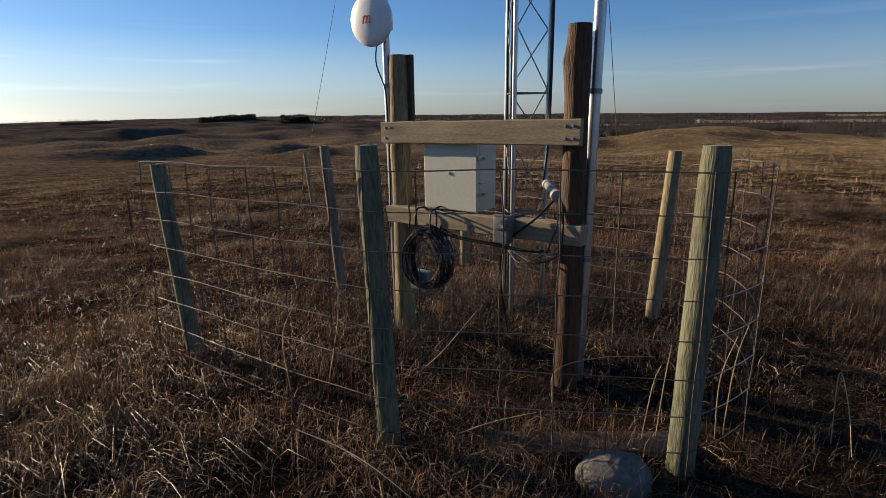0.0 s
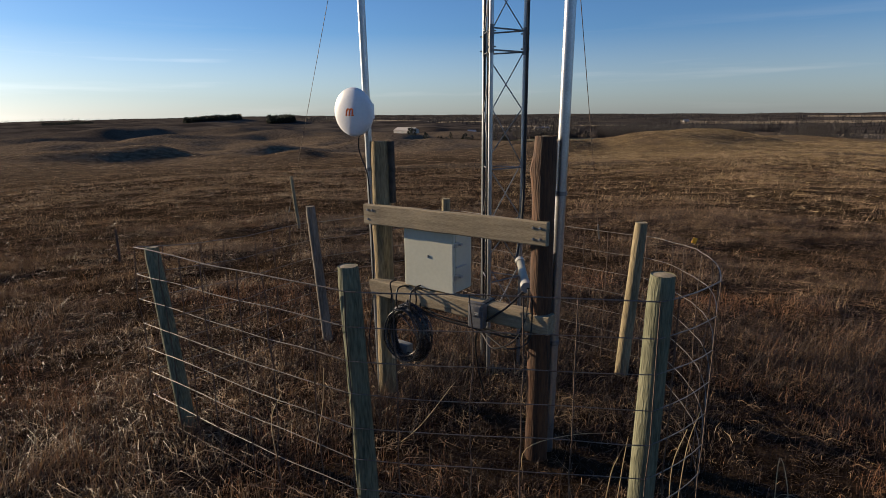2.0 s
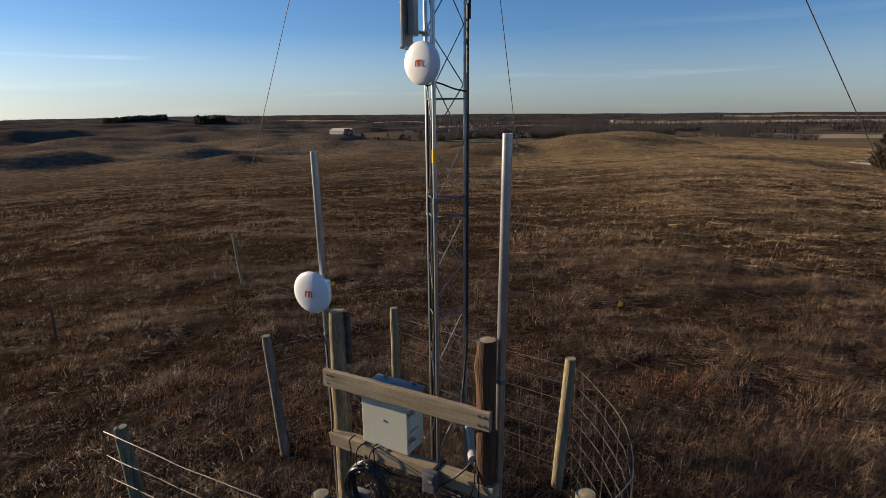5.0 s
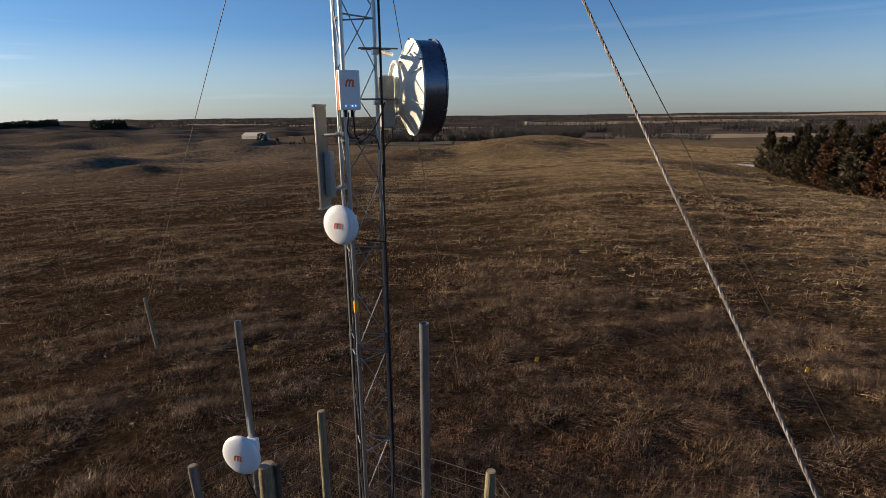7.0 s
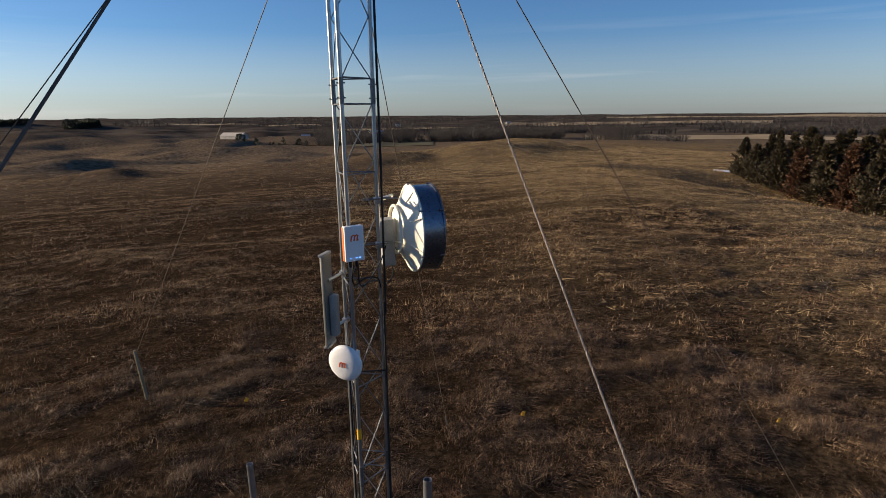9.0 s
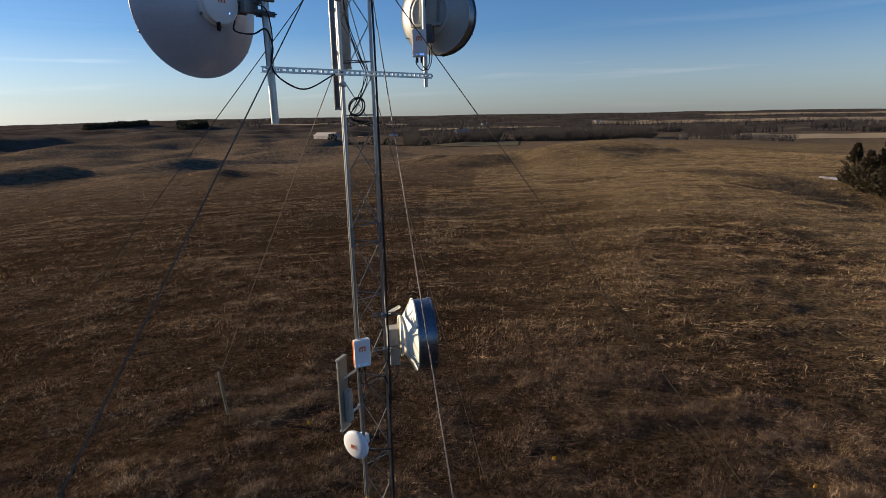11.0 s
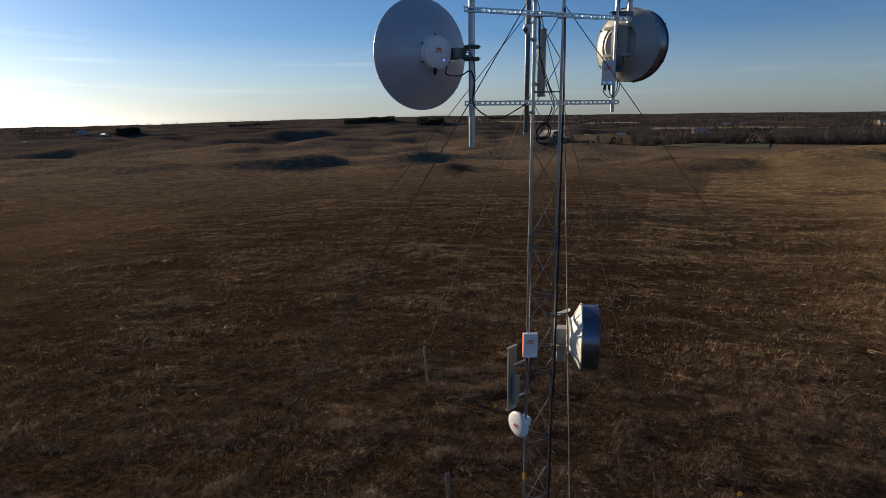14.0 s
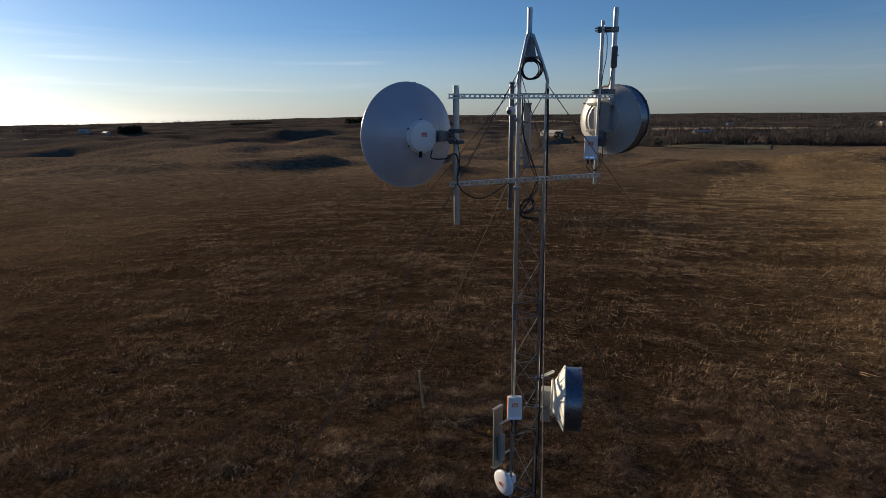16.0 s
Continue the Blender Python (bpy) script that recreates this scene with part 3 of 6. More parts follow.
def build_tower():
    base = land(AXIS.x, AXIS.y)
    t = thing("lattice_tower", (AXIS.x, AXIS.y, base), "galvanised three-legged steel lattice radio tower with zigzag bracing", "tower")
    o = Vector((AXIS.x, AXIS.y, base))
    legs = (LEG_A, LEG_B, LEG_C)
    for leg in legs:
        p = leg - o
        part("leg", rod((p.x, p.y, -0.25), (p.x, p.y, TOWER_TOP - base), 0.0155, 12), M_GALV, t)
        for z in (2.15, 5.22):                       # swaged section joints with bolts
            bm = bmesh.new()
            add_tube(bm, [(p.x, p.y, z - base - 0.09), (p.x, p.y, z - base + 0.09)], 0.0185, 12)
            for dz in (-0.05, 0.05):
                add_tube(bm, [(p.x - 0.03, p.y, z - base + dz), (p.x + 0.03, p.y, z - base + dz)], 0.005, 6)
            part("leg_sleeve", bm, M_GALV_DULL, t)
    BRACES = []                                       # zigzag rods, section by section
    for z0, z1 in ((0.15, 2.08), (2.22, 5.13), (5.31, 7.42)):
        count = round((z1 - z0) / 0.42)
        BRACES += [(z0 + (z1 - z0) * k / count, k, (z1 - z0) / count) for k in range(count)]
    for i, (a, b) in enumerate(((LEG_A, LEG_C), (LEG_C, LEG_B), (LEG_B, LEG_A))):
        a, b = a - o, b - o
        d = (b - a).normalized() * 0.014
        for z, k, step in BRACES:
            lo, hi = (a + d, b - d) if k % 2 == 0 else (b - d, a + d)
            part("brace", rod((lo.x, lo.y, z - base), (hi.x, hi.y, z + step - base), 0.0044, 6), M_GALV_DULL, t)
        for z in (0.45, 1.28, 2.08, 2.22, 2.95, 3.78, 4.63, 5.13, 5.31, 6.26, 6.70, 7.40):
            part("rung", rod((a.x + d.x, a.y + d.y, z - base), (b.x - d.x, b.y - d.y, z - base), 0.0055, 6), M_GALV_DULL, t)
    # tapered cap
    for leg in legs:
        p, c = leg - o, AXIS - o
        bm = tube(smooth_path([(p.x, p.y, TOWER_TOP - base - 0.02), (p.x * 0.97, p.y * 0.97, TOWER_TOP - base + 0.06),
                               (p.x * 0.18, p.y * 0.18, APEX - base)], 5), 0.016, 10)
        part("cap_leg", bm, M_GALV, t)
    bm = bmesh.new()
    add_lathe(bm, [(0, APEX - base - 0.16), (0.026, APEX - base - 0.16), (0.032, APEX - base), (0.024, APEX - base + 0.03),
                   (0.024, TIP - base), (0.020, TIP - base), (0.020, TIP - base - 0.05), (0, TIP - base - 0.05)], seg=16)
    cap = bmesh.new()
    add_lathe(cap, [(0.078, APEX - base - 0.24), (0.034, APEX - base - 0.02), (0.034, APEX - base + 0.01), (0.026, APEX - base + 0.01)], seg=6)
    part("cap_gusset", cap, M_GALV_DULL, t, "tapered steel plate joining the three legs")
    part("mast_stub", bm, M_GALV, t, "short galvanised pipe at the tip")
    bm = bmesh.new()
    for a, b in ((LEG_A, LEG_C), (LEG_C, LEG_B), (LEG_B, LEG_A)):
        add_tube(bm, [a - o + UPV * 7.74 - (a - AXIS) * 0.5, b - o + UPV * 7.74 - (b - AXIS) * 0.5], 0.009, 6)
    part("cap_plate", bm, M_GALV, t)
    # orange tag on the front leg
    p = LEG_A - o
    bm = bmesh.new()
    add_tube(bm, [(p.x, p.y, 2.50 - base), (p.x, p.y, 2.59 - base)], 0.0195, 10)
    part("tag", bm, M_YELLOW, t, "small orange-yellow tag wrapped on one leg")
    return t


build_tower()


# ---- poles, pipes, boards, cabinet ----
def round_post(name, x, y, top, radius, lean, mat, label, category, group, seed, deep=0.35, knots=(), taper=0.06, seg=20):
    """A round timber with uneven girth, checks and a sawn end. lean: offset of its foot from its top."""
    rnd = random.Random(seed)
    foot = (x + lean[0], y + lean[1])
    zb = land(*foot)
    t = thing(name, (foot[0], foot[1], zb), label, category, group)
    bm = bmesh.new()
    rings, n = [], 26
    h = top - zb + deep
    for i in range(n + 1):
        s = i / n
        z = -deep + h * s
        cx, cy = -lean[0] * (z / (top - zb)), -lean[1] * (z / (top - zb))
        ring = []
        for k in range(seg):
            a = 2 * math.pi * k / seg
            r = radius * (1 + taper * (0.5 - s) * 2) * (1 + 0.05 * noise.noise((math.cos(a) * 1.2 + seed, math.sin(a) * 1.2, z * 2.2)))
            r *= 1 + 0.025 * noise.noise((math.cos(a) * 6 + seed, math.sin(a) * 6, z * 0.8))
            for kz, ka, kh in knots:
                r += kh * math.exp(-((z + zb - kz) / 0.06) ** 2 - (math.atan2(math.sin(a - ka), math.cos(a - ka)) / 0.5) ** 2)
            if i == n:
                r *= 0.93
            ring.append(bm.verts.new((cx + r * math.cos(a), cy + r * math.sin(a), z - (0.006 if i == n - 1 else 0))))
        rings.append(ring)
    for a, b in zip(rings, rings[1:]):
        for k in range(seg):
            bm.faces.new((a[k], a[(k + 1) % seg], b[(k + 1) % seg], b[k]))
    part("shaft", bm, mat, t)
    bm = bmesh.new()
    c = bm.verts.new((0 - lean[0], 0 - lean[1], top - zb + 0.002))
    ring = [bm.verts.new((-lean[0] + radius * 0.9 * math.cos(2 * math.pi * k / 16), -lean[1] + radius * 0.9 * math.sin(2 * math.pi * k / 16),
                          top - zb - 0.004)) for k in range(16)]
    for k in range(16):
        bm.faces.new((c, ring[k], ring[(k + 1) % 16]))
    part("sawn_end", bm, M_END, t, "greyed sawn end grain")
    return t


pole_left = round_post("utility_pole", -0.287, 3.68, 1.50, 0.064, (0.0, 0.0), M_POLE_TAN,
                       "tan greenish round timber pole carrying the two boards", "pole", "equipment poles", 3, knots=((0.9, 3.6, 0.01),))
bm = box((0.055, 0.03, 0.40), (0.066, -0.012, 1.30 - land(-0.287, 3.68)), Matrix.Rotation(radians(-33), 3, "Z"), 0.004)
part("cleat", bm, M_TIE, pole_left, "dark short plank nailed to the pole")
pole_right = round_post("utility_pole", 0.680, 2.955, 1.553, 0.062, (0.0, 0.0), M_POLE_DARK,
                        "dark brown knotty round timber pole carrying the two boards", "pole", "equipment poles", 8,
                        knots=((1.39, 3.3, 0.016), (1.33, 3.2, 0.008)))


def pipe_post(x, y, top, radius, label, bands, lean):
    """A pipe mast; lean: offset of its foot from its top."""
    fx, fy = x + lean[0], y + lean[1]
    zb = land(fx, fy)
    up = Vector((x - fx, y - fy, top - zb))
    t = thing("steel_pipe", Matrix.Translation((fx, fy, zb)) @ up.to_track_quat("Z", "Y").to_matrix().to_4x4(), label, "pipe", "pipe masts")
    h = up.length
    bm = bmesh.new()
    add_lathe(bm, [(radius, -0.3), (radius, h), (radius * 0.82, h), (radius * 0.82, h - 0.12), (0, h - 0.12)], seg=18)
    part("tube", bm, M_GALV, t)
    for z in bands:
        bm = bmesh.new()
        add_lathe(bm, [(radius, z - zb - 0.012), (radius + 0.005, z - zb - 0.012), (radius + 0.005, z - zb + 0.012), (radius, z - zb + 0.012)], seg=18)
        part("strap", bm, M_GALV_DULL, t)
    return t


pipe_post(-0.376, 3.69, 2.613, 0.0235, "galvanised steel pipe strapped beside the tan pole", (0.45, 1.32), (0.035, 0.0))
pipe_post(0.795, 3.02, 2.738, 0.029, "tall galvanised steel pipe strapped beside the dark pole", (0.4, 1.25), (-0.035, 0.0))

BOARD_DIR = Vector((0.831, -0.556, 0.0)).normalized()
BOARD_IN = Vector((0.556, 0.831, 0.0)).normalized()        # away from the front
BOARD_TURN = Matrix((BOARD_DIR, BOARD_IN, UPV)).transposed()


def plank(name, a, b, height, depth, mat, label, seed, chew=0.0):
    """A plank whose top front edge runs from a to b, with uneven faces and worn ends."""
    a, b = Vector(a), Vector(b)
    d = (b - a)
    length = d.length
    d.normalize()
    n = Vector((-d.y, d.x, 0)).normalized()
    n = n if n.dot(BOARD_IN) > 0 else -n
    up = d.cross(n)
    up = up if up.z > 0 else -up
    t = thing(name, Matrix.Translation((a + b) / 2) @ Matrix((d, n, up)).transposed().to_4x4(), label, "board")
    bm = bmesh.new()
    steps = 40
    rings = []
    for i in range(steps + 1):
        x = (i / steps - 0.5) * length
        end = chew * (1 if i in (0, steps) else 0)
        w = 0.004 * noise.noise((x * 6, seed, 0))
        prof = [(0.004, 0), (depth - 0.004, 0), (depth, -0.006), (depth, -height + 0.006), (depth - 0.004, -height),
                (0.004, -height), (0, -height + 0.006), (0, -0.006)]
        ring = []
        for y, z in prof:
            off = Vector((random.Random(seed + i * 17 + int(z * 500)).uniform(-end, end), 0, 0))
            ring.append(bm.verts.new(Vector((x, y + 0.5 * w, z + w + chew * 0.3 * noise.noise((x * 9, y * 30, z * 30 + seed)))) + off))
        rings.append(ring)
    for p, q in zip(rings, rings[1:]):
        for k in range(8):
            bm.faces.new((p[k], p[(k + 1) % 8], q[(k + 1) % 8], q[k]))
    bm.faces.new(rings[0][::-1])
    bm.faces.new(rings[-1])
    bmesh.ops.recalc_face_normals(bm, faces=bm.faces)
    part("plank", bm, mat, t, smooth=False)
    return t, length


board, L = plank("cross_board", (-0.392, 3.575, 1.107), (0.684, 2.857, 1.122), 0.128, 0.038, M_BOARD,
                 "weathered grey-brown flat board bolted across both poles", 21, 0.002)
for sx in (-1, 1):
    for dx, dz in ((0.035, -0.035), (0.075, -0.035), (0.035, -0.095), (0.075, -0.095)):
        if dx == 0.075 and dz == -0.095 and sx < 0:
            continue
        bm = bmesh.new()
        add_lathe(bm, [(0, 0.006), (0.007, 0.005), (0.0085, 0.0), (0.011, -0.001), (0.011, -0.003)],
                  Matrix.Translation((sx * (L / 2 - dx), 0, dz)) @ Matrix.Rotation(radians(90), 4, "X"), 10)
        part("bolt_head", bm, M_GALV_DULL, board)
beam, L2 = plank("cross_beam", (-0.378, 3.605, 0.588), (0.706, 2.858, 0.606), 0.105, 0.085, M_TIE if False else M_BOARD,
                 "rough weathered timber beam with split ends across both poles", 34, 0.010)


def board_place(u, back, z):
    """A place u metres along the boards from their left end, back metres behind their front."""
    return Vector((-0.392, 3.575, 0)) + BOARD_DIR * u + BOARD_IN * back + UPV * z


def build_cabinet():
    w, h, d = 0.375, 0.405, 0.20
    o = board_place(0.296 + w / 2, 0.050 + d / 2, 0.606)
    t = thing("equipment_cabinet", Matrix.Translation(o) @ BOARD_TURN.to_4x4(), "cream grey steel equipment cabinet with closed door on the beam", "cabinet")
    part("body", box((w, d - 0.03, h), (0, 0.015, h / 2), None, 0.006), M_CABINET, t, smooth=False)
    door = part("door", box((w + 0.004, 0.026, h + 0.004), (0, -d / 2 + 0.013, h / 2), None, 0.006), M_CABINET, t, smooth=False)
    for z in (0.10, 0.30):
        bm = box((0.05, 0.03, 0.012), (w / 2 + 0.004, -d / 2 + 0.055, z), None, 0.002)
        add_box(bm, (0.012, 0.05, 0.03), (w / 2 + 0.006, -d / 2 + 0.03, z), None, 0.002)
        part("latch", bm, M_GALV, door, "bright steel toggle latch")
    bm = box((0.012, 0.10, 0.008), (w / 2 + 0.005, -0.02, 0.16), None, 0.002)
    part("stay", bm, M_GALV, t, "bright steel strip on the side")
    part("lock", box((0.012, 0.006, 0.018), (0.0, -d / 2 - 0.002, h * 0.52), None, 0.002), M_GREYBOX, door)
    bm = box((w + 0.03, d + 0.02, 0.012), (0, 0.01, h + 0.008), None, 0.003)
    part("rain_hood", bm, M_GALV_DULL, t, "blue-grey sheet steel hood")
    for x in (-0.12, 0.12):
        bm = box((0.03, 0.006, 0.09), (x, d / 2 + 0.003, h - 0.02), None, 0.001)
        part("mounting_lug", bm, M_GALV_DULL, t)
    return t


build_cabinet()


# ---- antennas ----
def logo(parent, m, size):
    """An orange mark: three soft uprights joined by arches, lying on local xy."""
    bm = bmesh.new()
    s = size
    for i in range(3):
        x = (-0.42 + 0.38 * i) * s
        pts = [(x - 0.05 * s, -0.36 * s), (x + 0.02 * s, 0.0), (x + 0.08 * s, 0.30 * s)]
        add_tube(bm, [m @ Vector((p[0], p[1], 0.001)) for p in pts], 0.095 * s, 6)
        if i:
            add_tube(bm, [m @ Vector(q) for q in smooth_path([(x - 0.36 * s, 0.05 * s, 0.001), (x - 0.16 * s, 0.32 * s, 0.001),
                                                               (x + 0.03 * s, 0.26 * s, 0.001), (x + 0.02 * s, 0.0, 0.001)], 4)], 0.085 * s, 6)
    add_tube(bm, [m @ Vector((0.36 * s, -0.34 * s, 0.001)), m @ Vector((0.5 * s, -0.26 * s, 0.001))], 0.06 * s, 6)
    flat = m.to_3x3() @ Vector((0, 0, 1))
    c = m.translation
    for v in bm.verts:                               # press the strokes flat onto the surface
        d = (v.co - c).dot(flat)
        v.co -= flat * (d - 0.0012 - 0.0006 * (1 if d > 0.001 else 0))
    part("mark", bm, M_ORANGE, parent, "orange printed mark")


def radome_dish(at, bearing, radius, mount, label, tip=-2):
    m = facing(at, bearing, tip)
    t = thing("radome_antenna", m, label, "antenna", "round radome antennas")
    bm = bmesh.new()
    r = radius
    add_lathe(bm, [(0, 0.024), (0.3 * r, 0.022), (0.6 * r, 0.017), (0.85 * r, 0.008), (0.97 * r, -0.002), (r, -0.012), (r, -0.020), (0.985 * r, -0.024)], seg=48)
    face = part("radome", bm, M_WHITE, t)
    logo(face, Matrix.Translation((0.0, 0.0, 0.024)), 0.060)
    bm = bmesh.new()
    add_lathe(bm, [(0.985 * r, -0.024), (0.97 * r, -0.032), (0.80 * r, -0.06), (0.55 * r, -0.085), (0.42 * r, -0.10), (0.40 * r, -0.125), (0, -0.125)], seg=48)
    part("dish_shell", bm, M_WHITE, t)
    bm = box((0.09, 0.10, 0.05), (0, 0, -0.145), None, 0.012)
    part("radio", bm, M_WHITE, t)
    inv = m.inverted()
    e = inv @ Vector(mount)
    bm = tube([(0, 0, -0.15), (e.x * 0.5, 0, -0.16), (e.x, e.y, e.z)], 0.011, 8)
    part("arm", bm, M_GALV_DULL, t)
    return t


radome_dish((-0.428, 3.535, 1.682), 208, 0.147, (-0.372, 3.695, 1.66), "white round radome antenna on the short galvanised pipe")
radome_dish((0.350, 3.955, 3.185), 217, 0.147, (0.438, 3.985, 3.17), "white round radome antenna clamped to the lower tower")


def radio_box(at, bearing, w, h, d, label, mount, tip=0, lights=True):
    m = facing(at, bearing, tip)
    t = thing("radio_unit", m, label, "radio", "white radio units")
    part("housing", box((w, h, d), (0, 0, -d / 2), None, 0.009), M_WHITE, t, smooth=False)
    part("cooling_back", box((w * 0.86, h * 0.9, 0.02), (0, 0, -d - 0.009), None, 0.003), M_GREYBOX, t)
    logo(t, Matrix.Translation((0, h * 0.17, 0.0)), w * 0.42)
    part("edge_strip", box((0.006, h * 0.96, d * 0.5), (-w / 2 - 0.0005, 0, -d * 0.6), None, 0.002), M_ORANGE, t, "orange strip along the case edge")
    if lights:
        for x in (-0.15, 0.05, 0.15):
            bm = bmesh.new()
            add_lathe(bm, [(0.0045, 0), (0.004, 0.0015), (0, 0.002)], Matrix.Translation((x * w * 1.6, -h * 0.40, 0)), 10)
            part("indicator", bm, M_BLUE, t, "small blue status light")
    for x in (-0.2, 0.12):
        bm = bmesh.new()
        add_lathe(bm, [(0.011, 0), (0.011, -0.045), (0.006, -0.05), (0, -0.05)],
                  Matrix.Translation((x * w, -h / 2, -d * 0.5)) @ Matrix.Rotation(radians(-90), 4, "X"), 10)
        part("cable_gland", bm, M_BLACK, t)
    e = m.inverted() @ Vector(mount)
    part("clamp", tube([(e.x * 0.3, h * 0.2, -d - 0.01), (e.x, h * 0.2, e.z - 0.01)], 0.010, 8), M_GALV_DULL, t)
    part("clamp", tube([(e.x * 0.3, -h * 0.2, -d - 0.01), (e.x, -h * 0.2, e.z - 0.01)], 0.010, 8), M_GALV_DULL, t)
    return t


M_BLUE = bpy.data.materials.new("blue_light")
M_BLUE.use_nodes = True
_b = M_BLUE.node_tree.nodes["Principled BSDF"]
_b.inputs["Base Color"].default_value = (0.1, 0.3, 0.9, 1)
_b.inputs["Emission Color"].default_value = (0.12, 0.35, 1.0, 1)
_b.inputs["Emission Strength"].default_value = 2.5

radio_box((0.476, 3.945, 4.130), 162, 0.152, 0.265, 0.055, "white radio box with orange mark on the tower leg", (0.438, 3.985, 4.13))
radio_box((1.105, 4.42, 6.875), 186, 0.125, 0.235, 0.055, "white radio box with orange mark on a thin pipe", (1.165, 4.51, 6.875))


def shroud_dish(at, bearing, radius, depth, label, paint, ribs=8):
    """A parabolic antenna with a drum shroud, seen from behind; local z points to where it looks."""
    m = facing(at, bearing, 0)
    t = thing("shrouded_dish", m, label, "antenna", "drum antennas")
    r = radius
    bm = bmesh.new()
    add_lathe(bm, [(0, -0.115), (0.16, -0.115), (0.175, -0.11), (0.3 * r + 0.1, -0.085), (0.8 * r, -0.03), (0.985 * r, 0.0), (r * 1.02, 0.0),
                   (r * 1.02, 0.012), (0.985 * r, 0.012)], seg=64)
    back = part("reflector", bm, paint, t, "painted reflector back")
    bm = bmesh.new()
    add_lathe(bm, [(0.985 * r, 0.004), (0.985 * r, depth), (r * 1.012, depth), (r * 1.012, depth + 0.014), (0.97 * r, depth + 0.016), (0, depth + 0.018)], seg=64)
    part("shroud", bm, M_SHROUD, t, "blue-grey sheet metal drum")
    for k in range(ribs):
        a = 2 * math.pi * (k + 0.5) / 8
        bm = bmesh.new()
        p0, p1 = Vector((0.45 * r * math.cos(a), 0.45 * r * math.sin(a), -0.085)), Vector((0.97 * r * math.cos(a), 0.97 * r * math.sin(a), -0.004))
        add_tube(bm, [p0, (p0 + p1) / 2 + Vector((0, 0, -0.010)), p1], [0.006, 0.007, 0.004], 6)
        part("rib", bm, paint, back)
    for k in range(6):
        a = 2 * math.pi * k / 6 + 0.5
        bm = bmesh.new()
        add_lathe(bm, [(0.007, -0.02), (0.007, 0.015), (0, 0.015)], Matrix.Translation((1.01 * r * math.cos(a), 1.01 * r * math.sin(a), depth)), 8)
        part("rim_bolt", bm, M_GALV_DULL, t)
        bm = bmesh.new()
        add_lathe(bm, [(0.006, -0.012), (0.006, 0.02), (0, 0.02)], Matrix.Translation((1.012 * r * math.cos(a), 1.012 * r * math.sin(a), 0.0)), 8)
        part("rim_bolt", bm, M_GALV_DULL, t)
    bm = bmesh.new()
    add_tube(bm, [(0.19 * math.cos(a), 0.19 * math.sin(a), -0.125) for a in (2 * math.pi * k / 32 for k in range(32))], 0.013, 8, closed=True)
    part("mounting_ring", bm, paint, t)
    return t, m


dish1, DM1 = shroud_dish((0.955, 4.285, 4.155), 84, 0.350, 0.170, "cream and blue-grey drum dish antenna on the tower side", M_CREAM)
inv = DM1.inverted()
for z in (4.41, 4.058):
    e = inv @ Vector((LEG_C.x, LEG_C.y, z))
    bm = box((0.04, 0.05, 0.05), e + Vector((0, 0, 0.0)), None, 0.004)
    part("pipe_clamp", bm, M_GALV, dish1)
    part("threaded_rod", rod(e + Vector((-0.03, 0.015, -0.13)), e + Vector((-0.03, 0.015, 0.16)), 0.006, 6), M_GALV_DULL, dish1)
    part("threaded_rod", rod(e + Vector((0.03, 0.015, -0.10)), e + Vector((0.03, 0.015, 0.12)), 0.006, 6), M_GALV_DULL, dish1)
    part("bracket_arm", rod(e, Vector((0.12 if z > 4.2 else 0.05, e.y, -0.115)), 0.016, 8), M_CREAM, dish1)
part("radio_housing", box((0.13, 0.38, 0.10), (0.02, -0.10, -0.19), None, 0.012), M_GREYBOX, dish1, "light grey radio housing behind the reflector", smooth=False)
part("radio_lid", box((0.11, 0.20, 0.018), (0.02, -0.02, -0.248), None, 0.004), M_GREYBOX, dish1)

dish2, DM2 = shroud_dish((1.265, 4.66, 7.145), 31, 0.345, 0.165, "grey-backed drum dish antenna on the upper pipe mount", M_GREYPAINT, 0)
part("radio_housing", box((0.17, 0.24, 0.06), (-0.02, 0.03, -0.15), None, 0.01), M_GREYBOX, dish2)
part("transceiver", box((0.09, 0.16, 0.05), (-0.02, -0.18, -0.16), None, 0.008), M_DARKGREY, dish2, "dark grey transceiver")
inv2 = DM2.inverted()
for z in (7.30, 7.04):
    e = inv2 @ Vector((1.16, 4.51, z))
    part("bracket", box((0.30, 0.028, 0.045), ((e.x) * 0.4, e.y, -0.16), None, 0.004), M_GREYBOX, dish2)
    part("bracket", rod(e, (e.x, e.y, -0.14), 0.014, 8), M_GALV, dish2)


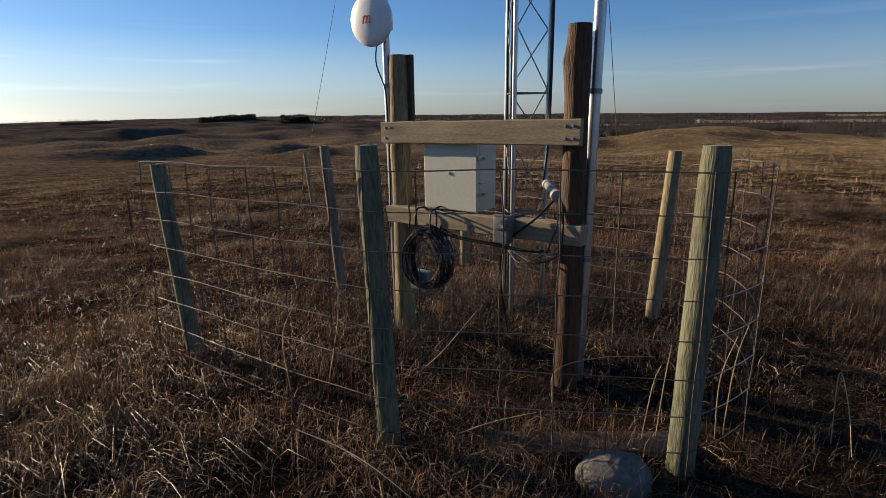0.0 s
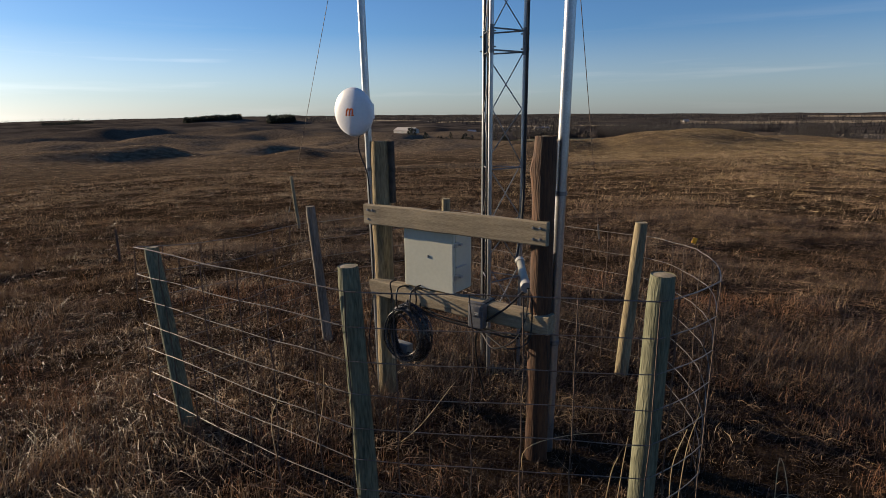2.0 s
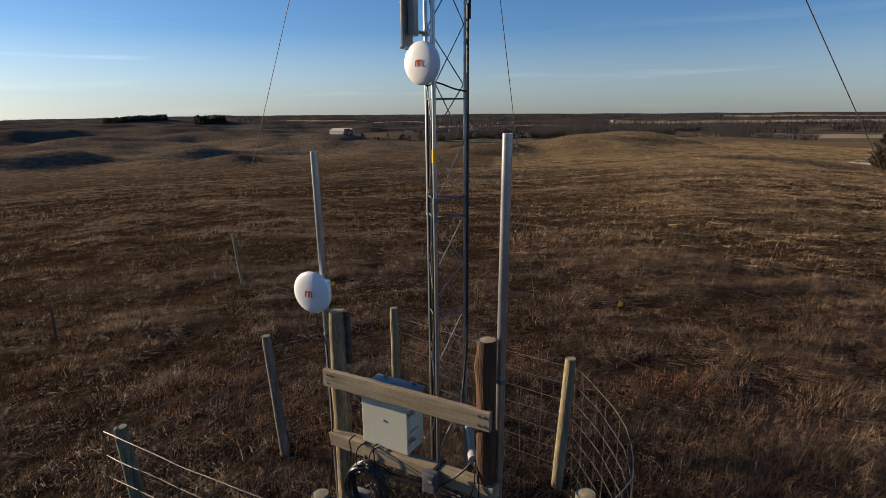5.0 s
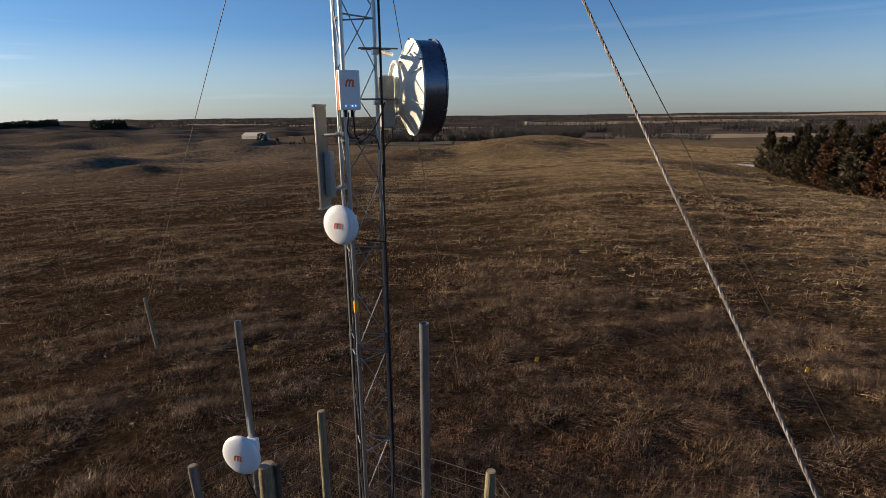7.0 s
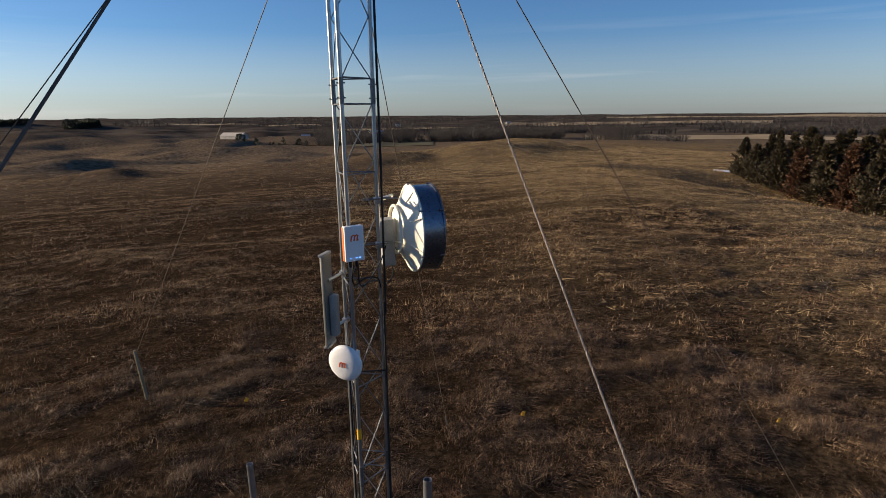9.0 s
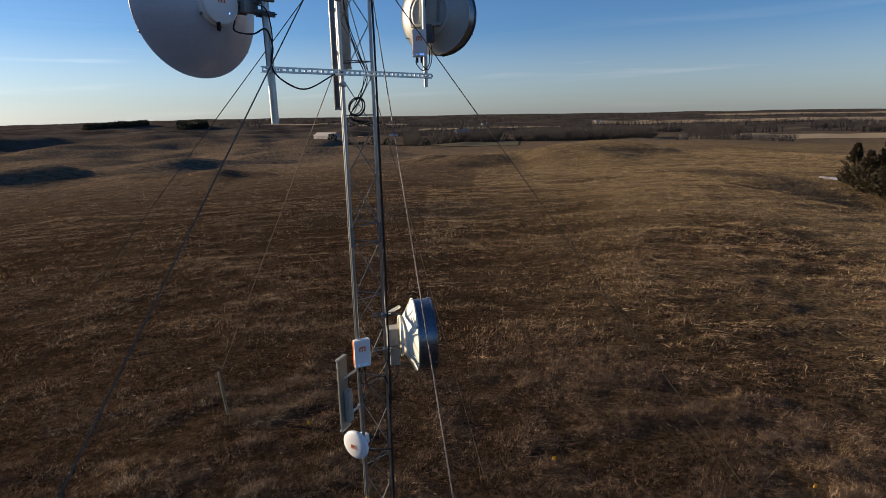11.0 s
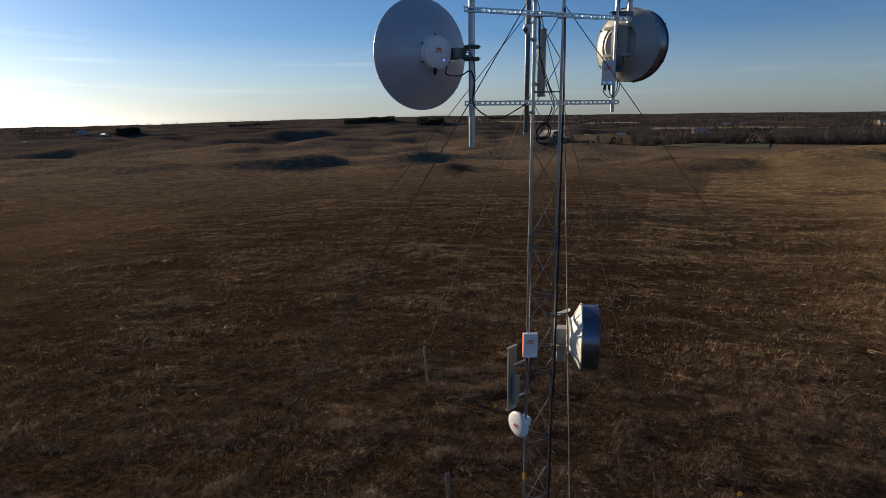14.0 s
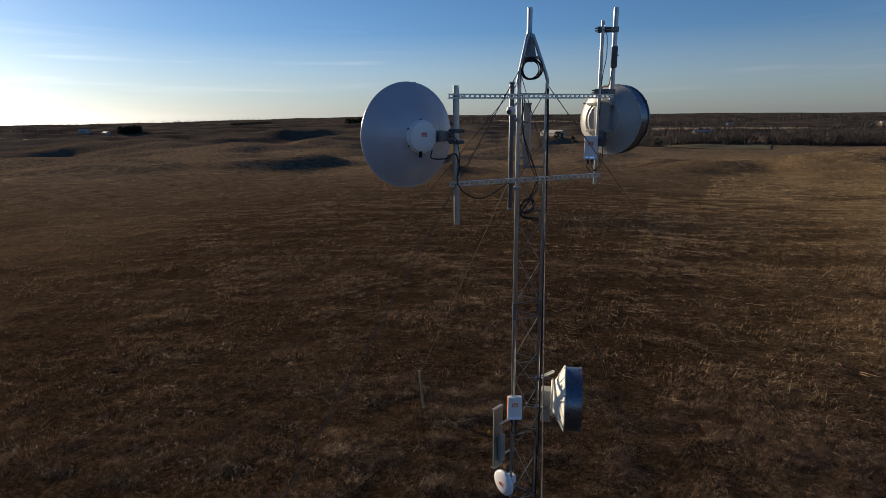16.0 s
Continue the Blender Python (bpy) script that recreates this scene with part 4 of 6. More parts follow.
def open_dish(at, bearing, radius, depth, label, mount):
    m = facing(at, bearing, 1)
    t = thing("parabolic_dish", m, label, "antenna")
    r = radius
    prof = [(r * k / 14, -depth * (1 - (k / 14) ** 2)) for k in range(15)]
    bm = bmesh.new()
    add_lathe(bm, prof + [(r + 0.006, 0.002), (r + 0.006, 0.010), (r - 0.004, 0.012)]
              + [(a * 0.985, b + 0.014) for a, b in prof[::-1]], seg=72)
    part("reflector", bm, M_DISH_PAINT, t)
    for a in (radians(100), radians(215), radians(335)):
        bm = bmesh.new()
        add_lathe(bm, [(0.012, -0.006), (0.012, 0.01), (0, 0.012)], Matrix.Translation((0.998 * r * math.cos(a), 0.998 * r * math.sin(a), 0.006)), 8)
        part("rim_clip", bm, M_GALV_DULL, t)
    z0 = -depth
    bm = bmesh.new()
    add_lathe(bm, [(0.150, z0 + 0.030), (0.148, z0 - 0.006), (0.142, z0 - 0.010), (0.137, z0 - 0.036), (0.125, z0 - 0.044), (0, z0 - 0.046)], seg=40)
    hub = part("radio_hub", bm, M_WHITE, t, "white round radio housing on the dish back")
    # the hub's back looks along -z
    logo(hub, Matrix.Translation((0.0, 0.018, z0 - 0.047)) @ Matrix.Rotation(radians(180), 4, "Y"), 0.055)
    for x in (-0.055, -0.02, 0.02):
        bm = bmesh.new()
        add_lathe(bm, [(0.0045, 0), (0.004, 0.002), (0, 0.0025)], Matrix.Translation((x, -0.062, z0 - 0.045)) @ Matrix.Rotation(radians(180), 4, "Y"), 10)
        part("indicator", bm, M_BLUE if x == -0.055 else M_WHITE, hub)
    for k in range(6):
        a = 2 * math.pi * k / 6 + 0.5
        bm = bmesh.new()
        add_lathe(bm, [(0.011, 0), (0.011, -0.012), (0, -0.013)], Matrix.Translation((0.152 * math.cos(a), 0.152 * math.sin(a), z0 + 0.008)), 8)
        part("hub_bolt", bm, M_GALV_DULL, hub)
    bm = bmesh.new()
    add_lathe(bm, [(0.014, 0), (0.014, -0.05), (0.008, -0.06), (0, -0.06)], Matrix.Translation((0.03, -0.125, z0 - 0.03)) @ Matrix.Rotation(radians(-90), 4, "X"), 10)
    part("cable_gland", bm, M_BLACK, hub)
    e = m.inverted() @ Vector(mount)
    bm = box((0.10, 0.10, 0.03), (e.x * 0.65, 0, z0 + 0.005), None, 0.004)
    add_box(bm, (abs(e.x) * 0.42, 0.09, 0.045), (e.x * 0.72, 0, (z0 + e.z) * 0.5), None, 0.006)
    add_tube(bm, [(e.x * 0.5, 0.03, z0), (e.x, 0.03, e.z)], 0.014, 8)
    add_tube(bm, [(e.x * 0.5, -0.03, z0), (e.x, -0.03, e.z)], 0.014, 8)
    part("bracket", bm, M_GALV_DULL, t, "steel mounting bracket")
    for dy in (-0.05, 0.05):
        bm = box((0.10, 0.035, 0.025), (e.x, dy, e.z - 0.035), None, 0.003)
        add_box(bm, (0.10, 0.035, 0.025), (e.x, dy, e.z + 0.035), None, 0.003)
        add_tube(bm, [(e.x - 0.04, dy, e.z - 0.07), (e.x - 0.04, dy, e.z + 0.07)], 0.006, 6)
        add_tube(bm, [(e.x + 0.04, dy, e.z - 0.07), (e.x + 0.04, dy, e.z + 0.07)], 0.006, 6)
        part("pipe_clamp", bm, M_DARKGREY, t, "dark steel pipe clamp")
    return t


open_dish((-0.512, 3.537, 7.03), -51, 0.480, 0.235, "large pale open parabolic dish seen from behind", (-0.04, 3.52, 7.03))


def mast_pipe(x, y, z0, z1, r, label, mat=None):
    t = thing("mount_pipe", (x, y, z0), label, "pipe", "antenna mount pipes")
    bm = bmesh.new()
    add_lathe(bm, [(0, 0.08), (r * 0.84, 0.08), (r * 0.84, 0), (r, 0), (r, z1 - z0), (r * 0.84, z1 - z0), (r * 0.84, z1 - z0 - 0.06), (0, z1 - z0 - 0.06)], seg=18)
    part("tube", bm, mat or M_GALV, t)
    return t


mast_pipe(-0.04, 3.52, 6.21, 7.468, 0.0285, "galvanised pipe holding the large open dish")
mast_pipe(1.16, 4.51, 6.50, 8.08, 0.019, "thin bright pipe holding the upper drum dish")
mast_pipe(1.275, 4.57, 7.34, 8.20, 0.024, "galvanised pipe standing above the strut end")


def strut(a, b, label):
    """A slotted steel channel between two places."""
    a, b = Vector(a), Vector(b)
    d = (b - a)
    length = d.length
    d.normalize()
    n = Vector((-d.y, d.x, 0)).normalized()
    m = Matrix.Translation(a) @ Matrix((d, n, UPV)).transposed().to_4x4()
    t = thing("strut_channel", m, label, "channel", "antenna struts")
    h, w, pitch = 0.041, 0.025, 0.0508
    n_slots = int(length / pitch)
    verts, faces = [], []

    def quad(x0, x1, z0, z1):
        k = len(verts)
        verts.extend([(x0, -0.001, z0), (x1, -0.001, z0), (x1, -0.001, z1), (x0, -0.001, z1),
                      (x0, 0.0018, z0), (x1, 0.0018, z0), (x1, 0.0018, z1), (x0, 0.0018, z1)])
        faces.extend([(k, k + 1, k + 2, k + 3), (k + 7, k + 6, k + 5, k + 4), (k, k + 4, k + 5, k + 1), (k + 1, k + 5, k + 6, k + 2),
                      (k + 2, k + 6, k + 7, k + 3), (k + 3, k + 7, k + 4, k)])

    quad(0, length, -h / 2, -0.008)
    quad(0, length, 0.008, h / 2)
    for i in range(n_slots + 1):
        quad(max(0, i * pitch - 0.011), min(length, i * pitch + 0.011), -0.008, 0.008)
    me = bpy.data.meshes.new("web")
    me.from_pydata(verts, [], faces)
    me.materials.append(M_GALV)
    web = new("web", me)
    web.parent = t
    for s in (-1, 1):
        bm = box((length, w, 0.0025), (length / 2, w / 2, s * h / 2), None)
        part("flange", bm, M_GALV, t, smooth=False)
    return t


STRUT_DIR = Vector((1.21, 0.99, 0)).normalized()
S0 = Vector((-0.082, 3.428, 0))
for z, length, start in ((6.595, 1.68, 0.0), (7.375, 1.78, 0.0)):
    a = S0 + STRUT_DIR * start + UPV * z
    strut(a, a + STRUT_DIR * length, "galvanised slotted steel channel bolted across the tower")
    for q in (Vector((-0.04, 3.52, z)), Vector((LEG_A.x, LEG_A.y, z)), Vector((LEG_C.x, LEG_C.y, z)), Vector((1.16, 4.51, z))):
        t = thing("pipe_clamp", q, "small bolted steel pipe clamp on a strut", "clamp", "strut clamps")
        bm = bmesh.new()
        add_tube(bm, [(0.036 * math.cos(u), 0.036 * math.sin(u), 0.012) for u in (2 * math.pi * k / 16 for k in range(16))], 0.004, 6, closed=True)
        add_tube(bm, [(0.036 * math.cos(u), 0.036 * math.sin(u), -0.012) for u in (2 * math.pi * k / 16 for k in range(16))], 0.004, 6, closed=True)
        part("u_bolt", bm, M_GALV_DULL, t)
        for s in (-1, 1):
            part("nut", box((0.014, 0.014, 0.012), Vector((STRUT_DIR.y, -STRUT_DIR.x, 0)) * 0.05 + STRUT_DIR * 0.034 * s, None, 0.002), M_GALV_DULL, t)


def sector_panel(x, y, z0, z1, w, d, bearing, mat, label, mount, radio):
    m = Matrix.Translation((x, y, z0)) @ Matrix.Rotation(radians(-bearing), 4, "Z")      # local y looks along the bearing
    t = thing("sector_antenna", m, label, "antenna", "sector antennas")
    h = z1 - z0
    bm = bmesh.new()
    prof = [(-w / 2, -d / 2), (w / 2, -d / 2), (w / 2, d * 0.2), (w * 0.3, d / 2), (-w * 0.3, d / 2), (-w / 2, d * 0.2)]
    lo = [bm.verts.new((p[0], p[1], 0)) for p in prof]
    hi = [bm.verts.new((p[0], p[1], h)) for p in prof]
    for k in range(6):
        bm.faces.new((lo[k], lo[(k + 1) % 6], hi[(k + 1) % 6], hi[k]))
    bm.faces.new(lo[::-1])
    bm.faces.new(hi)
    bmesh.ops.bevel(bm, geom=list(bm.edges), offset=0.004, segments=1, affect="EDGES")
    part("radome", bm, mat, t)
    part("end_cap", box((w + 0.006, d + 0.006, 0.018), (0, 0, h + 0.006), None, 0.004), M_GREYBOX, t)
    part("end_cap", box((w + 0.006, d + 0.006, 0.018), (0, 0, -0.006), None, 0.004), M_GREYBOX, t)
    inv = m.inverted()
    for f in (0.16, 0.72):
        e = inv @ Vector((mount[0], mount[1], z0 + h * f))
        bm = tube([(0, -d / 2, h * f), (e.x * 0.5, (e.y - d / 2) * 0.5, h * f), (e.x, e.y, h * f)], 0.012, 8)
        add_box(bm, (0.05, 0.05, 0.035), (e.x, e.y, h * f), None, 0.004)
        part("bracket", bm, M_GALV, t)
    if radio:
        part("radio", box((0.075, 0.05, 0.33), (0.01, -d / 2 - 0.035, h * 0.33), None, 0.008), M_GREYBOX, t, "grey radio on the panel back")
    return t


sector_panel(0.258, 4.10, 3.305, 4.025, 0.15, 0.03, -62, M_PANEL, "tall grey sector panel antenna on the lower tower", (LEG_B.x, LEG_B.y), True)
sector_panel(0.450, 4.50, 6.68, 7.31, 0.075, 0.05, 5, M_GREYBOX, "tall cream sector panel antenna behind the tower top", (LEG_B.x, LEG_B.y), True)
sector_panel(0.392, 3.91, 6.32, 7.49, 0.055, 0.045, -100, M_GALV_DULL, "slim grey panel antenna beside the tower leg", (LEG_A.x, LEG_A.y), False)

# ---- fence ----
POSTS = {  # name: top x, y, z, radius, lean of the foot, material, seed
    "nr": (1.07, 2.235, 1.03, 0.055, (-0.02, 0.0), M_POST, 41),
    "nm": (-0.235, 2.335, 1.036, 0.049, (0.055, -0.02), M_POST, 42),
    "l1": (-1.675, 3.305, 0.885, 0.046, (0.16, -0.12), M_POST, 43),
    "l2": (-1.075, 4.73, 0.905, 0.043, (0.08, 0.0), M_POST_GREY, 44),
    "bk": (0.062, 5.54, 0.845, 0.045, (0.0, 0.0), M_POST_TAN, 45),
    "br": (1.535, 4.05, 0.89, 0.048, (-0.07, 0.0), M_POST_TAN, 46),
}
for key, (x, y, z, r, lean, mat, seed) in POSTS.items():
    round_post("fence_post", x, y, z, r, lean, mat,
               "grey weathered round fence post" if mat is M_POST_GREY else "tan treated round timber fence post" if mat is M_POST_TAN else "green treated round timber fence post", "post", "fence posts", seed, 0.3)
round_post("fence_post", -3.48, 11.75, 0.40, 0.034, (0.10, 0.0), M_POST_TAN, "grey timber post standing alone in the grass", "post", "fence posts", 47)


def build_fence():
    """Woven wire running round the posts: nine line wires and upright stays."""
    ring = [(1.05, 2.165), (-0.24, 2.27), (-1.735, 3.215), (-1.135, 4.765), (0.06, 5.60), (1.60, 4.10), (1.58, 3.0), (1.40, 2.45)]
    path = []
    for i, p in enumerate(ring):
        q = ring[(i + 1) % len(ring)]
        n = max(2, int(math.hypot(q[0] - p[0], q[1] - p[1]) / 0.10))
        for k in range(n):
            s = k / n
            bow = 0.05 * math.sin(math.pi * s) * (1 if i in (4,) else 0.35)
            dx, dy = q[0] - p[0], q[1] - p[1]
            ll = math.hypot(dx, dy)
            path.append((p[0] + dx * s + bow * dy / ll * (1 if i in (4,) else -1), p[1] + dy * s - bow * dx / ll * (1 if i in (4,) else -1)))
    t = thing("wire_fence", (0, 0, 0), "rusty woven wire mesh fence wrapped round the timber posts", "fence")

    def top(x, y):
        return float(np.interp(y, (2.2, 3.2, 4.1, 5.6), (0.945, 0.905, 0.775, 0.73))) + 0.012 * noise.noise((x * 1.5, y * 1.5, 0))

    for k in range(9):
        pts = []
        for j, (x, y) in enumerate(path):
            g = 0.006 * noise.noise((x * 3 + k * 5, y * 3, k))
            pts.append((x + g, y + g, top(x, y) - 0.161 * k + 0.009 * noise.noise((x * 2.2, y * 2.2, k * 3.0))))
        part("line_wire", tube(pts, 0.0024 if k else 0.0030, 5, closed=True), M_WIRE if k < 7 else M_RUST, t)
    dist, nextd = 0.0, 0.0
    for j, (x, y) in enumerate(path):
        px, py = path[j - 1]
        dist += math.hypot(x - px, y - py) if j else 0
        if dist >= nextd:
            nextd += 0.25
            pts = []
            for k in range(9):
                g = 0.014 * noise.noise((x * 3 + k * 5, y * 3, k))
                pts.append((x + g + 0.012 * noise.noise((j, k * 0.4, 0)), y + g + 0.012 * noise.noise((j, k * 0.4, 9)), top(x, y) - 0.161 * k))
            part("stay_wire", tube(pts, 0.0030, 5), M_RUST, t)
    return t


build_fence()


def t_post(x, y, top, label):
    zb = land(x, y)
    t = thing("steel_post", (x, y, zb), label, "post", "thin steel posts")
    bm = box((0.035, 0.005, top - zb + 0.3), (0, 0, (top - zb - 0.3) / 2), None, 0.001)
    add_box(bm, (0.005, 0.03, top - zb + 0.3), (0, 0.0175, (top - zb - 0.3) / 2), None, 0.001)
    part("shaft", bm, M_RUST, t)
    for k in range(10):
        part("stud", box((0.012, 0.008, 0.012), (0, -0.006, (top - zb) * (0.2 + 0.075 * k))), M_RUST, t)
    return t


t_post(-5.49, 8.73, -0.12, "thin rusty steel fence post in the grass")

# ---- guy wires ----
GUYS = (  # foot x, y, height on the tower, leg, radius, rope
    (1.63, -2.29, 7.45, LEG_C, 0.0065, True),
    (6.63, 5.01, 7.49, LEG_C, 0.0045, False),
    (2.32, 8.45, 7.62, LEG_B, 0.0043, False),
    (-4.20, 13.5, 6.75, LEG_B, 0.0043, False),
    (-6.90, 5.48, 7.53, LEG_B, 0.0043, False),
    (-2.56, -3.91, 7.60, LEG_A, 0.0048, False),
)
for gx, gy, gz, leg, r, rope in GUYS:
    foot, head = Vector((gx, gy, land(gx, gy))), Vector((leg.x, leg.y, gz))
    t = thing("guy_wire", foot, "grey twisted guy cable from the tower top to the ground" if rope else "thin dark guy wire from the tower top to the ground",
              "cable", "guy wires")
    d = head - foot
    if rope:
        for s in range(3):
            bm = bmesh.new()
            u = d.orthogonal().normalized()
            v = d.normalized().cross(u)
            n = 1000
            add_tube(bm, [d * (k / n) + 0.0023 * (math.cos(k * 1.1 + s * 2.094) * u + math.sin(k * 1.1 + s * 2.094) * v) for k in range(n + 1)], 0.0027, 5)
            part("strand", bm, M_ROPE, t)
    else:
        part("strand", rod((0, 0, 0), d, r, 6), M_GUY, t)
    part("turnbuckle", rod(d.normalized() * 0.35, d.normalized() * 0.62, 0.012, 8), M_GALV_DULL, t)
    part("anchor_rod", rod(-d.normalized() * 0.3, d.normalized() * 0.36, 0.008, 8), M_RUST, t)

# ---- cables and fittings ----
def cable(name, points, radius, label, mat=None, steps=8, category="cable", group="cables", seg=6):
    pts = smooth_path(points, steps)
    o = pts[0].copy()
    t = thing(name, o, label, category, group)
    part("sheath", tube([p - o for p in pts], radius, seg), mat or M_BLACK, t)
    return t


def build_coil():
    c = board_place(0.375, -0.035, 0.325)
    m = Matrix.Translation(c) @ BOARD_TURN.to_4x4()
    t = thing("cable_coil", m, "hanging coil of black cable tied to the beam", "cable coil")
    rnd = random.Random(5)
    for k in range(24):
        loose = rnd.random() < 0.35
        rx = 0.155 + (rnd.uniform(-0.075, -0.01) if loose else rnd.uniform(-0.022, 0.014))
        rz = 0.178 + (rnd.uniform(-0.05, 0.02) if loose else rnd.uniform(-0.02, 0.012))
        ox, oy, oz = rnd.uniform(-0.022, 0.022), rnd.uniform(-0.035, 0.03), rnd.uniform(-0.03, 0.005)
        ph, tilt, sag = rnd.uniform(0, 6), rnd.uniform(-0.16, 0.16), rnd.uniform(0.0, 0.03)
        pts = []
        for i in range(40):
            a = 2 * math.pi * i / 40
            px, pz = rx * math.cos(a) + 0.008 * math.sin(3 * a + ph), rz * math.sin(a) - sag * abs(math.cos(a))
            pts.append((ox + px * math.cos(tilt) - pz * math.sin(tilt), oy + 0.016 * math.sin(2 * a + ph), oz + px * math.sin(tilt) + pz * math.cos(tilt)))
        part("loop", tube(pts, 0.0046, 6, closed=True), M_COIL, t)
    for x in (-0.05, 0.06):
        pts = [(x, -0.012, 0.13), (x + 0.006, -0.05, 0.20), (x, -0.02, 0.285), (x - 0.004, 0.09, 0.26), (x, 0.05, 0.15)]
        part("tie", tube(smooth_path(pts, 5), 0.0055, 6), M_BLACK, t)
    return t


build_coil()


def build_trail_camera():
    o = board_place(0.905, -0.07, 0.50)
    m = Matrix.Translation(o) @ BOARD_TURN.to_4x4()
    t = thing("trail_camera", m, "small dark grey camera box strapped on the beam", "camera")
    part("housing", box((0.095, 0.062, 0.14), (0, 0.03, 0.05), None, 0.010), M_DARKGREY, t, smooth=False)
    part("face", box((0.078, 0.008, 0.06), (0, -0.003, 0.085), None, 0.004), M_DARKGREY, t, "dark glossy sensor face")
    part("face_bar", box((0.03, 0.003, 0.006), (0.015, -0.008, 0.078)), M_GREYBOX, t)
    part("face_bar", box((0.022, 0.003, 0.005), (0.018, -0.008, 0.068)), M_GREYBOX, t)
    bm = box((0.105, 0.02, 0.012), (0, 0.02, 0.126), None, 0.003)
    part("lid", bm, M_DARKGREY, t)
    part("strap", box((0.03, 0.165, 0.118), (0, 0.118, 0.048), None, 0.003), M_BLACK, t, "black strap round the beam")
    return t


build_trail_camera()

# grey conduit with elbow, running back from the dark pole to the tower
c0, c1 = Vector((0.605, 2.985, 0.735)), Vector((0.625, 3.60, 0.72))
cond = thing("conduit", c0, "grey plastic conduit pipe beside the dark pole", "conduit")
part("tube", tube([(0, 0, 0), c1 - c0], 0.024, 14), M_PANEL, cond)
part("collar", tube([(0, -0.012, 0), (0, 0.05, 0)], 0.031, 14), M_GREYBOX, cond)
part("collar", tube([c1 - c0 - Vector((0, 0.05, 0)), c1 - c0 + Vector((0, 0.01, 0))], 0.030, 14), M_GREYBOX, cond)
part("hanger", tube([(0.03, 0.04, 0.03), (0.06, 0.02, 0.06), (0.055, 0.0, -0.04)], 0.006, 6), M_GALV, cond)
for k in range(2):
    rnd = random.Random(70 + k)
    d = Vector((rnd.uniform(-0.03, 0.03), rnd.uniform(-0.02, 0.02), 0))
    cable("cable", [c0 + Vector((0, 0.02, 0)), c0 + Vector((0.01, -0.05, -0.02)) + d * 0.4, c0 + Vector((0.0, -0.08, -0.16)) + d,
                    c0 + Vector((-0.05, -0.10, -0.28)) + d * 2, c0 + Vector((-0.16, -0.06, -0.33 - 0.01 * k)) + d * 2,
                    c0 + Vector((-0.22 - 0.02 * k, 0.06, -0.30))], 0.0044, "black cable hanging from the conduit end")
cable("cable", [c1, c1 + Vector((-0.02, 0.08, -0.02)), (0.62, 3.85, 0.66), (0.66, 4.08, 0.74), (0.69, 4.13, 1.1), (0.695, 4.135, 2.2), (0.697, 4.135, 3.6)],
      0.010, "black cable running from the conduit up the tower leg")
cable("cable", [c0 + Vector((-0.02, -0.02, -0.02)), (0.50, 2.98, 0.62), (0.36, 3.05, 0.48), (0.33, 3.2, 0.30), (0.36, 3.4, 0.0), (0.40, 3.6, -0.25)], 0.006,
      "black cable dropping from the conduit to the ground")
gb = thing("junction_box", Matrix.Translation(board_place(0.285, 0.02, 0.10)) @ BOARD_TURN.to_4x4(), "small light grey junction box behind the cable coil", "box")
part("body", box((0.12, 0.06, 0.11), (0, 0, 0.055), None, 0.006), M_PANEL, gb)
part("lid", box((0.124, 0.012, 0.114), (0, -0.034, 0.055), None, 0.004), M_DARKGREY, gb)

# cables along boards and masts
for k, (dz, db) in enumerate(((-0.118, 0.03), (-0.125, 0.055), (-0.122, 0.08))):
    cable("cable", [board_place(0.30 + 0.04 * k, db, 0.606 + dz), board_place(0.55, db - 0.045, 0.60 + dz - 0.02), board_place(0.78, db - 0.03, 0.60 + dz - 0.035),
                    board_place(1.0, db - 0.02, 0.60 + dz - 0.045), board_place(1.15, db - 0.06, 0.60 + dz - 0.02)], 0.0055, "black cable slung under the beam")
for u in (0.215, 0.42):
    cable("cable_tie", [board_place(u, -0.008, 0.48), board_place(u + 0.012, -0.010, 0.55), board_place(u, -0.004, 0.612), board_place(u, 0.06, 0.618)], 0.005,
          "black tie wrapped over the beam", steps=4)
cable("cable", [(-0.40, 3.60, 1.58), (-0.415, 3.63, 1.45), (-0.36, 3.585, 1.30), (-0.352, 3.60, 1.12), (-0.352, 3.62, 0.8), (-0.36, 3.60, 0.45), (-0.40, 3.58, 0.10), (-0.36, 3.57, -0.10)],
      0.0045, "thin black cable down the tan pole")
# bundle up the tower legs
cable("cable", [(0.410, 4.270, -0.300), (0.403, 4.265, 1.200), (0.403, 4.270, 2.600), (0.407, 4.270, 3.200)], 0.008, "black cable taped up a tower leg")
cable("cable", [(0.420, 4.015, -0.320), (0.419, 4.020, 1.000), (0.418, 4.020, 2.400), (0.425, 4.010, 3.000)], 0.007, "black cable taped up a tower leg")
cable("cable", [(0.710, 4.135, 3.500), (0.715, 4.135, 4.600), (0.712, 4.140, 5.800), (0.710, 4.140, 6.900), (0.695, 4.160, 7.450)], 0.009, "thick black cable up a tower leg")
cable("cable", [(0.685, 4.180, 3.200), (0.683, 4.180, 4.200), (0.685, 4.180, 5.200)], 0.007, "black cable taped up a tower leg")
cable("cable", [(0.455, 3.910, 3.980), (0.445, 3.940, 3.860), (0.475, 4.000, 3.800), (0.555, 4.060, 3.830), (0.655, 4.130, 3.800), (0.685, 4.160, 3.700)], 0.0055, "black cable looping from the radio box")
cable("cable", [(0.490, 3.910, 3.980), (0.495, 3.930, 3.840), (0.535, 4.020, 3.780), (0.615, 4.100, 3.830), (0.695, 4.140, 3.950), (0.735, 4.160, 4.050)], 0.0055, "black cable looping from the radio box")
